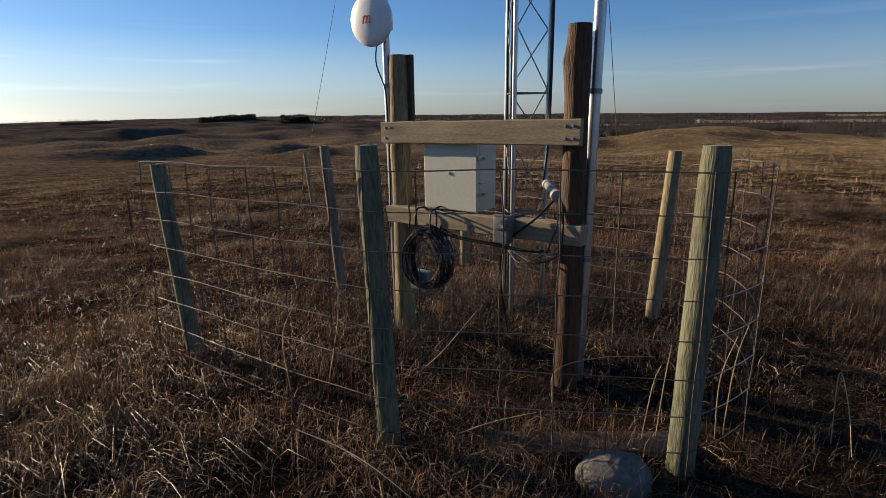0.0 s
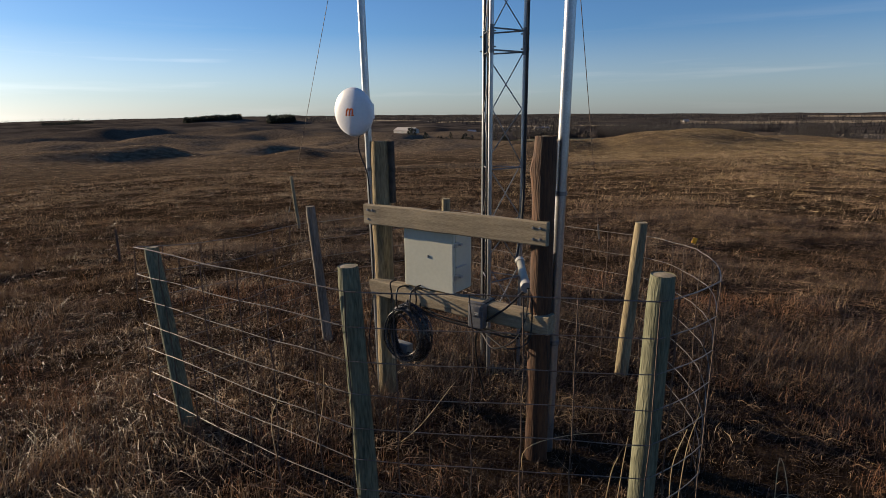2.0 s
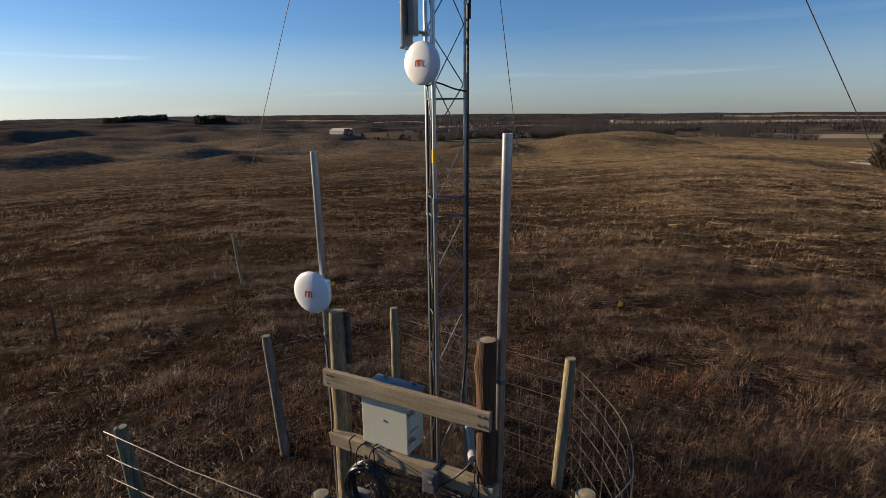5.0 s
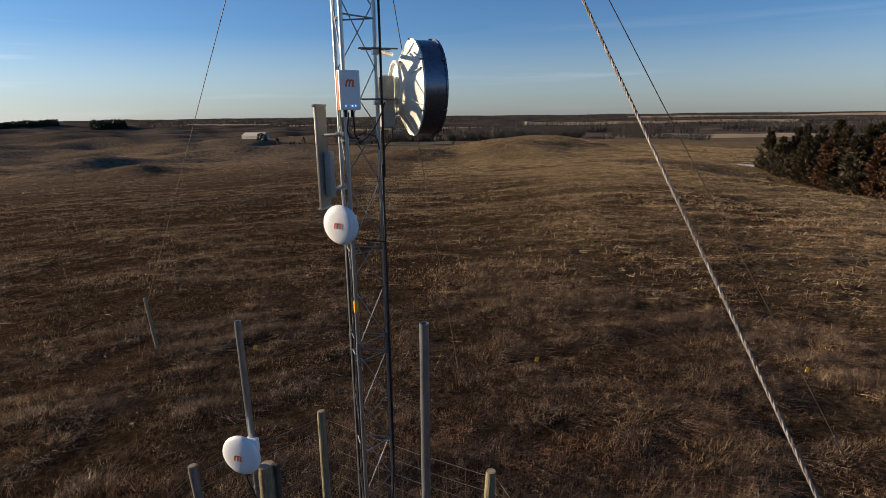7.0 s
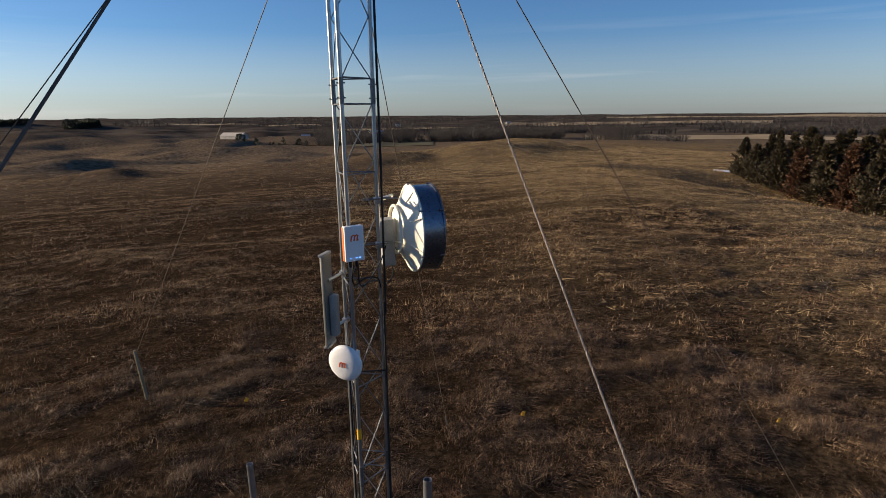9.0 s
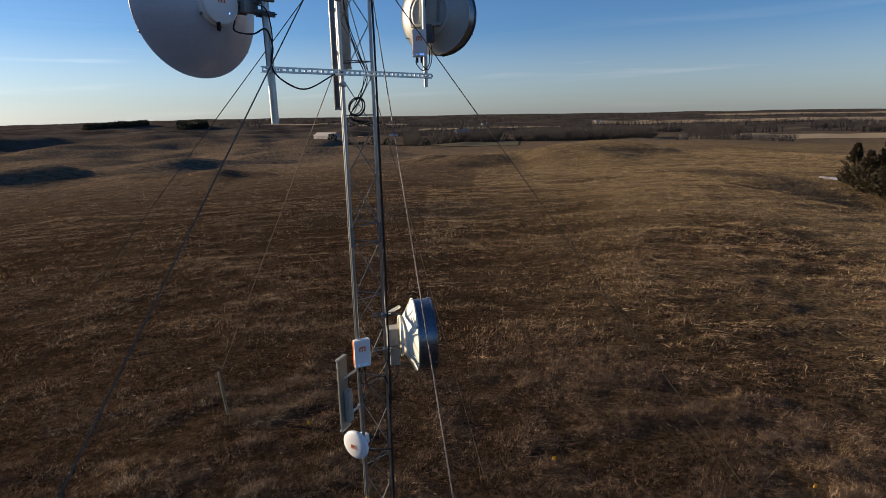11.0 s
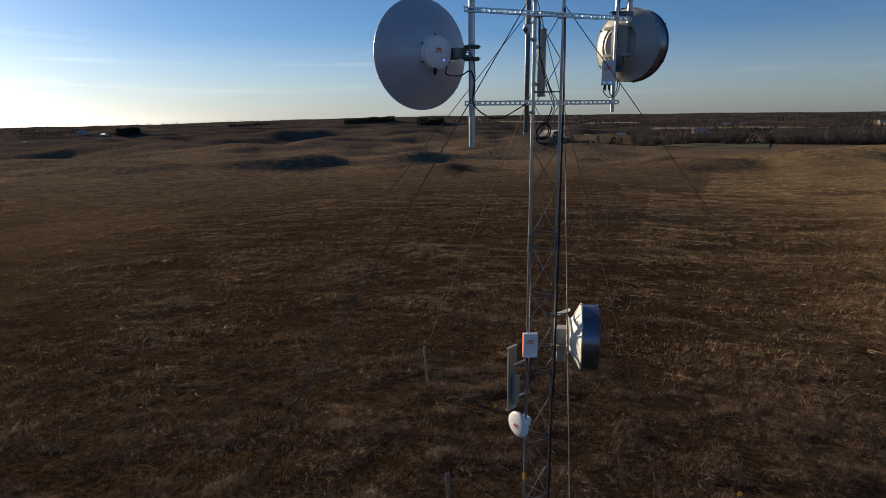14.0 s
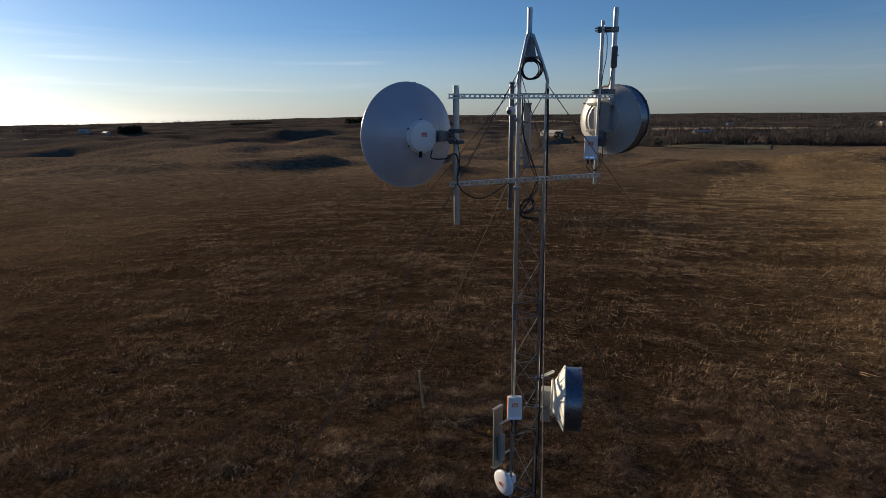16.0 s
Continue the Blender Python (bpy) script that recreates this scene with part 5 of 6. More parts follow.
cable("cable", [(0.795, 4.240, 3.900), (0.785, 4.210, 3.780), (0.725, 4.160, 3.720), (0.705, 4.140, 3.550)], 0.0055, "black cable looping from the drum dish radio")
cable("cable", [(0.355, 4.010, 3.100), (0.395, 4.030, 3.040), (0.465, 4.040, 3.060), (0.595, 4.110, 3.020), (0.695, 4.140, 3.000)], 0.006, "black cable from the lower radome antenna")
# top of the tower
cable("cable", [(-0.220, 3.360, 6.910), (-0.220, 3.340, 6.840), (-0.120, 3.420, 6.830), (-0.040, 3.480, 6.870), (-0.005, 3.490, 6.750), (-0.020, 3.480, 6.610), (0.060, 3.480, 6.510), (0.200, 3.580, 6.460), (0.395, 3.820, 6.580)],
      0.006, "black cable from the large dish to the tower")
cable("cable", [(-0.080, 3.460, 7.030), (-0.020, 3.460, 6.990), (0.000, 3.480, 6.830), (-0.020, 3.470, 6.650)], 0.0045, "thin black cable on the dish pipe")
cable("cable", [(1.080, 4.405, 6.760), (1.070, 4.385, 6.700), (1.130, 4.415, 6.640), (1.190, 4.465, 6.700), (1.200, 4.505, 6.820)], 0.0045, "thin black cable below the upper radio")
cable("cable", [(1.130, 4.405, 6.760), (1.130, 4.385, 6.680), (1.180, 4.435, 6.650), (1.220, 4.495, 6.760), (1.210, 4.525, 6.940)], 0.0045, "thin black cable below the upper radio")


def coil_at(c, u, v, r, n, label, seed, wire=0.0055):
    t = thing("cable_coil", c, label, "cable coil", "tower cable coils")
    rnd = random.Random(seed)
    u, v = Vector(u).normalized(), Vector(v).normalized()
    w = u.cross(v)
    for k in range(n):
        rr = r * rnd.uniform(0.9, 1.06)
        o = w * rnd.uniform(-0.03, 0.03) + u * rnd.uniform(-0.008, 0.008) + v * rnd.uniform(-0.012, 0.008)
        part("loop", tube([o + rr * (math.cos(a) * u + 0.95 * math.sin(a) * v) for a in (2 * math.pi * i / 32 for i in range(32))], wire, 6, closed=True), M_BLACK, t)
    return t


coil_at((0.54, 4.07, 7.63), (0.86, 0.5, 0), (0, 0, 1), 0.100, 7, "coil of black cable hung in the tower cap", 11)
coil_at((0.540, 4.020, 6.330), (0.86, 0.5, 0.2), (0, 0, 1), 0.075, 3, "loose coil of black cable on the tower leg", 12, 0.005)
for k in range(3):
    rnd = random.Random(90 + k)
    j = lambda s: rnd.uniform(-s, s)
    cable("cable", [(0.50 + j(0.03), 4.02 + j(0.03), 7.38), (0.48 + j(0.04), 4.0 + j(0.03), 7.05), (0.55 + j(0.04), 4.02 + j(0.03), 6.75), (0.62 + j(0.04), 4.03, 6.55 + j(0.05)),
                    (0.54 + j(0.04), 3.98, 6.38), (0.50 + j(0.03), 3.97, 6.24), (0.66, 4.06, 6.18 + j(0.03))], 0.0042, "loose black cable inside the tower top")

cam_box = thing("dome_camera", Matrix.Translation((0.390, 3.880, 7.250)), "small white security camera below the upper strut", "camera")
bm = bmesh.new()
add_lathe(bm, [(0.0, 0.035), (0.036, 0.03), (0.042, 0.0), (0.036, -0.03), (0.02, -0.045), (0, -0.05)], seg=20)
part("body", bm, M_WHITE, cam_box)
bm = bmesh.new()
add_lathe(bm, [(0.024, 0.0), (0.02, 0.012), (0, 0.016)], facing((-0.01, -0.034, -0.015), 190, -15), 16)
part("lens", bm, M_DARKGREY, cam_box, "dark lens")
part("bracket", rod((0.0, 0.0, 0.02), (0.04, 0.08, 0.06), 0.012, 8), M_WHITE, cam_box)

for z in (8.0, 7.42):
    t = thing("cross_clamp", (1.215, 4.54, z), "steel bracket joining two mount pipes", "clamp", "pipe brackets")
    part("bar", box((0.19, 0.035, 0.05), (0, 0, 0), Matrix.Rotation(radians(14), 3, "Z"), 0.004), M_GALV_DULL, t)
    part("threaded_rod", rod((-0.13, -0.05, 0.012), (0.02, -0.02, 0.012), 0.006, 6), M_DARKGREY, t)
    part("threaded_rod", rod((-0.13, -0.05, -0.012), (0.02, -0.02, -0.012), 0.006, 6), M_DARKGREY, t)
    part("jaw", box((0.06, 0.05, 0.055), (-0.075, -0.022, 0), None, 0.006), M_DARKGREY, t)
t = thing("radio_unit", (1.280, 4.495, 7.640), "slim dark grey radio on the short upper pipe", "radio")
part("housing", box((0.055, 0.045, 0.20), (0, 0, 0.10), Matrix.Rotation(radians(20), 3, "Z"), 0.008), M_DARKGREY, t)
part("clamp", rod((0, 0, 0.12), (0.035, 0.06, 0.12), 0.008, 6), M_GALV_DULL, t)
cable("cable", [(1.270, 4.495, 7.640), (1.260, 4.485, 7.560), (1.240, 4.495, 7.470), (1.180, 4.505, 7.440), (1.170, 4.495, 7.190)], 0.0045, "thin black cable below the slim radio")
cable("cable", [(1.160, 4.495, 8.000), (1.200, 4.485, 7.960), (1.210, 4.485, 7.760), (1.185, 4.495, 7.590), (1.175, 4.495, 7.460)], 0.004, "thin black cable on the mount pipe")

# ---- stone, timber and stalks by the fence ----
bm = bmesh.new()
bmesh.ops.create_icosphere(bm, subdivisions=4, radius=1.0)
for v in bm.verts:
    p = v.co.copy()
    k = 1 + 0.10 * noise.noise(p * 1.7) + 0.04 * noise.noise(p * 5) - 0.06 * max(0, p.z - 0.5)
    v.co = Vector((p.x * 0.155 * k, p.y * 0.12 * k, p.z * 0.125 * k))
rock = single("fieldstone", bm, M_STONE, "pale rounded fieldstone lying in the grass", "stone")
rock.location = (0.76, 2.13, land(0.76, 2.13) + 0.0)
t = thing("timber", Matrix.Translation((0.67, 2.37, land(0.67, 2.37) - 0.06)) @ Matrix.Rotation(radians(4), 4, "Z"), "old grey timber lying flat in the grass", "timber")
bm = box((0.86, 0.16, 0.11), (0, 0, 0.03), None, 0.012)
for v in bm.verts:
    v.co += Vector((0, 0.008 * noise.noise(v.co * 9), 0.01 * noise.noise(v.co * 7)))
part("beam", bm, M_TIE, t)

M_STRAW = surface("pale_straw", (0.28, 0.19, 0.09), (0.46, 0.34, 0.185), 0.6, 0, 10, 80, (1, 1, 1), 0.1, 0.001)
STALKS = (((-0.52, 2.10, -0.08), (-0.30, 2.0, -0.10), (-0.127, 1.89, -0.13), (0.10, 1.75, -0.22)),
          ((0.585, 2.75, -0.30), (0.60, 2.745, -0.11), (0.85, 2.82, -0.07), (1.13, 2.90, -0.10)),
          ((0.13, 2.20, -0.14), (0.275, 2.23, -0.10), (0.457, 2.28, -0.08)),
          ((1.78, 2.45, -0.30), (1.80, 2.50, 0.02), (1.83, 2.45, -0.12), (1.70, 2.2, -0.2)),
          ((-0.15, 3.05, -0.30), (0.0, 3.05, -0.16), (0.20, 3.25, 0.02)),
          ((1.0, 2.42, -0.32), (1.03, 2.44, 0.0), (1.05, 2.45, 0.16)),
          ((0.93, 2.40, -0.32), (0.96, 2.38, 0.0), (0.985, 2.37, 0.10)),
          ((-0.75, 2.7, -0.30), (-0.78, 2.7, 0.05), (-0.70, 2.68, 0.25)),
          ((-0.62, 2.9, -0.30), (-0.55, 2.9, 0.05), (-0.52, 2.86, 0.30)),
          ((1.33, 2.50, -0.32), (1.36, 2.52, 0.05), (1.40, 2.50, 0.28)),
          ((1.28, 2.46, -0.32), (1.27, 2.45, 0.0), (1.31, 2.42, 0.22)))
for pts in STALKS:
    p = smooth_path(pts, 5)
    o = p[0].copy()
    t = thing("straw_stalk", o, "pale bent dry grass stalk", "grass stalk", "loose stalks")
    n = len(p)
    part("stem", tube([q - o for q in p], [0.0028 * (1 - 0.6 * abs(i / n - 0.3)) for i in range(n)], 5), M_STRAW, t)

# survey flags
for x, y in ((3.66, 8.38), (8.2, 7.29), (-1.3, 10.6)):
    zb = land(x, y)
    t = thing("marker_flag", (x, y, zb), "small yellow marker flag on a thin wire in the grass", "flag", "marker flags")
    part("stem", rod((0, 0, -0.1), (0, 0, 0.26), 0.004, 6), M_RUST, t)
    bm = box((0.07, 0.012, 0.085), (0.03, 0, 0.22), Matrix.Rotation(0.3, 3, "Y"), 0.003)
    part("flag", bm, M_YELLOW, t, "yellow plastic flag")


# ---- far trees and buildings ----
def polar(bearing, d):
    return math.sin(radians(bearing)) * d, math.cos(radians(bearing)) * d


def raw_mesh(name, verts, sizes, mat):
    """A mesh from an array of corner places, face after face; sizes: corners of each face, in turn, repeating."""
    verts = np.ascontiguousarray(verts, dtype=np.float32).reshape(-1, 3)
    me = bpy.data.meshes.new(name)
    n = len(verts)
    me.vertices.add(n)
    me.vertices.foreach_set("co", verts.ravel())
    me.loops.add(n)
    me.loops.foreach_set("vertex_index", np.arange(n, dtype=np.int32))
    count = n // sizes
    me.polygons.add(count)
    me.polygons.foreach_set("loop_start", np.arange(count, dtype=np.int32) * sizes)
    me.update(calc_edges=True)
    me.materials.append(mat)
    return me


def cedar(h, mat, seed, label):
    """A cedar: trunk, and a ragged pointed crown of sprays carried on rising limbs with their own tips."""
    rnd = np.random.RandomState(seed)
    t = thing("cedar_tree", (0, 0, 0), label, "tree", "cedar grove")
    bm = bmesh.new()
    add_tube(bm, [(0, 0, -0.3), (0.05, 0.03, h * 0.4), (0, 0, h * 0.95)], [0.17, 0.11, 0.02], 8)
    part("trunk", bm, M_BARK, t)
    n_limb, per = 200, 32
    f = rnd.rand(n_limb) ** 0.9
    z0 = h * (0.01 + 0.97 * f)
    lobe = 1 + 0.25 * np.sin(rnd.rand() * 6 + 5 * f)
    reach = h * 0.30 * (1 - f) ** 0.85 * (0.45 + 0.75 * rnd.rand(n_limb)) * lobe + 0.08
    a = rnd.rand(n_limb) * 6.283
    s = rnd.rand(n_limb, per) ** 0.55
    cx, cy = reach[:, None] * s * np.cos(a)[:, None], reach[:, None] * s * np.sin(a)[:, None]
    cz = z0[:, None] + reach[:, None] * (0.25 * s + 0.35 * s ** 3)
    spread = (0.16 * (1.15 - s)).reshape(-1, 1) * (0.4 + 0.08 * h)
    c = np.stack([cx, cy, cz], -1).reshape(-1, 3) + rnd.randn(n_limb * per, 3) * spread
    d = np.stack([np.cos(a), np.sin(a), 0.6 + 0 * a], -1)
    d = np.repeat(d, per, 0) + rnd.randn(n_limb * per, 3) * 0.55
    d /= np.linalg.norm(d, axis=1)[:, None]
    w = np.cross(d, rnd.randn(n_limb * per, 3))
    w /= np.linalg.norm(w, axis=1)[:, None]
    ln = (0.17 + 0.20 * rnd.rand(n_limb * per))[:, None]
    tri = np.stack([c - w * ln * 0.30, c + w * ln * 0.30, c + d * ln * 1.6], 1)
    me = raw_mesh("crown", tri, 3, mat)
    ob = new("crown", me)
    ob.parent = t
    return t


CEDARS = [cedar(8.0, M_CEDAR, 1, "dark green cedar with a ragged pointed crown in the grove"), cedar(7.6, M_CEDAR_RED, 2, "russet brown cedar with a ragged pointed crown in the grove"),
          cedar(8.4, M_CEDAR, 3, "dark green cedar with a ragged pointed crown in the grove")]
CEDAR_TALL = (8.0, 7.6, 8.4)
# bearing, distance, height of the tip, kind
spots = [(42.2, 112, 0.2, 0), (43.2, 107, -0.6, 0), (44.2, 113, 0.9, 2), (45.0, 104, -0.3, 0), (45.9, 109, 1.2, 0), (46.6, 99, -0.8, 1), (47.6, 105, 1.1, 2), (48.4, 96, 0.3, 2),
         (49.2, 102, 1.4, 0), (50.2, 93, 0.2, 1), (51.0, 99, 1.2, 2), (52.2, 90, 0.6, 0), (53.4, 96, 1.5, 0), (54.8, 88, 0.8, 2), (56.4, 93, 1.2, 0), (58.2, 87, 1.0, 2), (60.2, 91, 1.2, 2),
         (62.4, 86, 0.8, 0), (44.8, 121, 1.3, 2), (47.0, 119, 1.8, 0), (49.8, 114, 1.7, 2), (52.0, 110, 1.9, 0), (54.5, 106, 1.6, 2)]
first = {}
for k, (b, d, tip, kind) in enumerate(spots):
    x, y = polar(b, d)
    zb = land(x, y) - 0.15
    up = (tip - zb) / CEDAR_TALL[kind]
    wide = min(1.3, up) * (1.05 + 0.15 * math.sin(k * 2.7))
    m = Matrix.Translation((x, y, zb)) @ Matrix.Rotation(k * 1.9, 4, "Z") @ Matrix.Diagonal((wide, wide, up, 1))
    if kind in first:
        copy_thing(CEDARS[kind], m)
    else:
        first[kind] = m
for kind, m in first.items():
    CEDARS[kind].matrix_basis = m


def draped(name, b0, b1, d0, d1, nb, nd, lift, mat, label, category, ragged=0.0):
    """A sheet lying on the land over a stretch of bearings and distances."""
    verts, faces = [], []
    for i in range(nd + 1):
        for j in range(nb + 1):
            b, d = b0 + (b1 - b0) * j / nb, d0 + (d1 - d0) * i / nd
            if ragged and i in (0, nd):
                d += ragged * noise.noise((j * 0.35, i, d0))
            verts.append(polar(b, d))
    high = land_many(*np.array(verts).T) + lift
    verts = [(x, y, z) for (x, y), z in zip(verts, high)]
    for i in range(nd):
        for j in range(nb):
            a = i * (nb + 1) + j
            faces.append((a, a + 1, a + nb + 2, a + nb + 1)[::-1])
    me = bpy.data.meshes.new(name)
    me.from_pydata(verts, [], faces)
    me.materials.append(mat)
    me.shade_smooth()
    return tagged(new(name, me), label, category, kind="structure")


M_WHEAT = surface("winter_wheat", (0.075, 0.066, 0.036), (0.12, 0.105, 0.058), 0.9, 0, 0.05, 1.5, bump=0.3, dist=0.05, spec=0.1)
M_STUBBLE = surface("pale_stubble", (0.26, 0.195, 0.115), (0.38, 0.29, 0.175), 0.9, 0, 0.02, 0.8, (1, 1, 1), 0.3, 0.05, 0.1)
M_GRAVEL = surface("gravel", (0.40, 0.34, 0.26), (0.55, 0.47, 0.36), 0.9, 0, 0.1, 2, bump=0.3, dist=0.03, spec=0.1)
draped("field_1", -3, 13, 560, 640, 60, 8, 0.5, M_WHEAT, "dull green winter wheat field in the valley", "field", 14)
draped("field_2", 28, 62, 640, 800, 70, 12, 0.5, M_STUBBLE, "pale tan stubble field before the woods", "field", 26)
draped("field_3", 3, 17, 1180, 1300, 40, 6, 0.6, M_STUBBLE, "tan stubble strip between the far woods", "field", 20)
draped("field_4", 20, 44, 1500, 1800, 50, 8, 0.6, M_STUBBLE, "wide tan field between the far woods", "field", 40)
draped("field_5", -12, 2, 1550, 1750, 40, 6, 0.6, M_STUBBLE, "tan field beyond the valley farm", "field", 40)
draped("field_6", 30, 60, 2500, 3100, 40, 8, 0.8, M_STUBBLE, "pale far field below the skyline", "field", 60)
draped("road", -62, -37, 1003, 1011, 60, 2, 0.7, M_GRAVEL, "pale gravel road across the far hills", "road")
draped("snow", 39.8, 41.4, 118, 121.5, 14, 6, 0.03, M_SNOW, "small patch of old snow in a hollow", "snow", 1.4)


def bare_woods(name, places, mat, label, seed, evergreen=False):
    """Many far trees in one mesh; places: x, y, height, width."""
    rnd = np.random.RandomState(seed)
    out = []
    high = land_many(*np.array(places)[:, :2].T) - 0.2
    for (x, y, h, w), z in zip(places, high):
        n = (110 if math.hypot(x, y) < 900 else 18) if not evergreen else 44
        if evergreen:
            f = rnd.rand(n)
            rad = w * 0.5 * (1 - f * 0.85)
            a = rnd.rand(n) * 6.283
            c = np.stack([x + rad * np.cos(a) * 0.8, y + rad * np.sin(a) * 0.8, z + h * f * 0.95], -1)
            ln = (h * 0.22) * (0.7 + 0.5 * rnd.rand(n))[:, None]
            d = np.stack([np.cos(a) * 0.5, np.sin(a) * 0.5, 0.3 + rnd.rand(n)], -1)
        else:
            f = 0.25 + 0.7 * rnd.rand(n)
            rad = w * 0.5 * np.sin(np.clip(f, 0, 1) * 2.6) * np.sqrt(rnd.rand(n))
            a = rnd.rand(n) * 6.283
            c = np.stack([x + rad * np.cos(a), y + rad * np.sin(a), z + h * f * 0.85], -1)
            ln = (h * (0.16 if n > 40 else 0.24)) * (0.6 + 0.7 * rnd.rand(n))[:, None]
            d = np.stack([np.cos(a) * 0.6, np.sin(a) * 0.6, 0.6 + rnd.rand(n)], -1) + rnd.randn(n, 3) * 0.2
        d /= np.linalg.norm(d, axis=1)[:, None]
        s = np.cross(d, rnd.randn(n, 3))
        s /= np.linalg.norm(s, axis=1)[:, None]
        k = 0.5 if evergreen else 0.07 if n > 40 else 0.15
        out.append(np.stack([c - s * ln * k, c + s * ln * k, c + d * ln], 1))
        out.append(np.array([[(x - 0.04 * w, y, z), (x + 0.04 * w, y, z), (x, y, z + h * 0.8)]]))
    return tagged(new(name, raw_mesh(name, np.concatenate(out), 3, mat)), label, "woods", kind="stuff")


rnd = random.Random(77)
near_row, belts, ever = [], [], []
for k in range(850):
    b = rnd.uniform(1.5, 33)
    d = 695 + 5 * math.sin(b * 0.7) + rnd.gauss(0, 26)
    if noise.noise((b * 0.35, 0.5, 0)) > -0.28:
        near_row.append((*polar(b, d), rnd.uniform(9, 17), rnd.uniform(8, 15)))
for k in range(150):
    b = rnd.uniform(27, 38)
    d = rnd.gauss(520, 22)
    if noise.noise((b * 0.8, 3.5, 0)) > -0.1:
        near_row.append((*polar(b, d), rnd.uniform(4, 8), rnd.uniform(6, 10)))
for k in range(8200):
    b = rnd.uniform(-16, 66)
    d = 860 + 2600 * rnd.random() ** 1.6
    if (b < 2 and d < 1250) or (3 < b < 17 and 1150 < d < 1300) or (20 < b < 44 and 1450 < d < 1800) or (b < 2 and 1500 < d < 1750) or (b > 30 and 2450 < d < 3100):
        continue
    if noise.noise((b * 0.10, d / 240, 2.0)) > -0.12:
        belts.append((*polar(b, d), rnd.uniform(8, 14), rnd.uniform(18, 34)))
for k in range(700):
    b = rnd.uniform(-62, -14)
    d = 2400 + 1500 * rnd.random()
    if noise.noise((b * 0.15, d / 400, 6.0)) > 0.12:
        belts.append((*polar(b, d), rnd.uniform(7, 12), rnd.uniform(18, 30)))
for k in range(60):
    b = rnd.uniform(-6, 24)
    ever.append((*polar(b, 690 + rnd.gauss(0, 14)), rnd.uniform(5, 9), rnd.uniform(5, 8)))
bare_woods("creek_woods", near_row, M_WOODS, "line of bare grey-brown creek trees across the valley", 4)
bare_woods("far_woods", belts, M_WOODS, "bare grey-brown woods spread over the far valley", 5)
bare_woods("valley_cedars", ever, M_PINES, "dark small cedars along the creek", 6, True)


def pine_block(b0, b1, d, depth, n, h, label, seed):
    r = random.Random(seed)
    pl = []
    for k in range(n):
        b = b0 + (b1 - b0) * k / n + r.uniform(-0.1, 0.1)
        pl.append((*polar(b, d + r.uniform(0, depth)), h * r.uniform(0.85, 1.1), h * 0.62))
    bare_woods("pine_plantation", pl, M_PINES, label, seed, True)


pine_block(-26.8, -21.9, 1330, 60, 170, 11, "dense block of dark planted pines on the skyline", 21)
pine_block(-19.6, -17.0, 1250, 60, 110, 12, "dense block of dark planted pines below the skyline", 22)
pine_block(-37.6, -34.0, 1550, 60, 110, 6, "dark tree belt on the far ridge", 23)
pine_block(-46.9, -45.2, 1180, 20, 46, 12, "dark conifers beside the farmstead", 24)
farm = []
for k in range(60):
    b = rnd.uniform(-56, -47.6)
    if noise.noise((b * 1.1, 9.0, 0)) > -0.15:
        farm.append((*polar(b, rnd.gauss(1190, 18)), rnd.uniform(8, 14), rnd.uniform(10, 16)))
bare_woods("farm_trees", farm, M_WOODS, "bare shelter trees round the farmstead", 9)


def shed(bearing, d, turn, length, width, eave, ridge, wall, roof, label, doors=2, windows=0):
    x, y = polar(bearing, d)
    t = thing("farm_building", Matrix.Translation((x, y, land(x, y))) @ Matrix.Rotation(radians(turn), 4, "Z"), label, "building", "farm buildings")
    bm = bmesh.new()
    l2, w2 = length / 2, width / 2
    pts = [(-w2, -1), (w2, -1), (w2, eave), (0, ridge - 0.3), (-w2, eave)]
    a = [bm.verts.new((-l2, p[0], p[1])) for p in pts]
    b = [bm.verts.new((l2, p[0], p[1])) for p in pts]
    bm.faces.new(a)
    bm.faces.new(b[::-1])
    for k in range(5):
        bm.faces.new((a[k], b[k], b[(k + 1) % 5], a[(k + 1) % 5]))
    bmesh.ops.recalc_face_normals(bm, faces=bm.faces)
    part("wall", bm, wall, t, smooth=False)
    for s in (-1, 1):
        slope = math.atan2(ridge - eave, w2)
        bm = box((length + 1.2, math.hypot(ridge - eave, w2) + 0.8, 0.25), (0, s * w2 * 0.5 * 1.04, (eave + ridge) / 2), Matrix.Rotation(-s * slope, 3, "X"))
        part("roof", bm, roof, t, smooth=False)
    for k in range(doors):
        px = (k - (doors - 1) / 2) * length / (doors + 1) * 1.1
        part("door", box((min(5, length * 0.18), 0.3, eave * 0.8), (px, -w2 - 0.1, eave * 0.4)), M_GREYBOX, t, smooth=False)
    for k in range(windows):
        px = (k - (windows - 1) / 2) * length / (windows + 1)
        part("window", box((1.4, 0.3, 1.3), (px, -w2 - 0.1, eave * 0.62)), M_WINDOW, t, smooth=False)
    return t


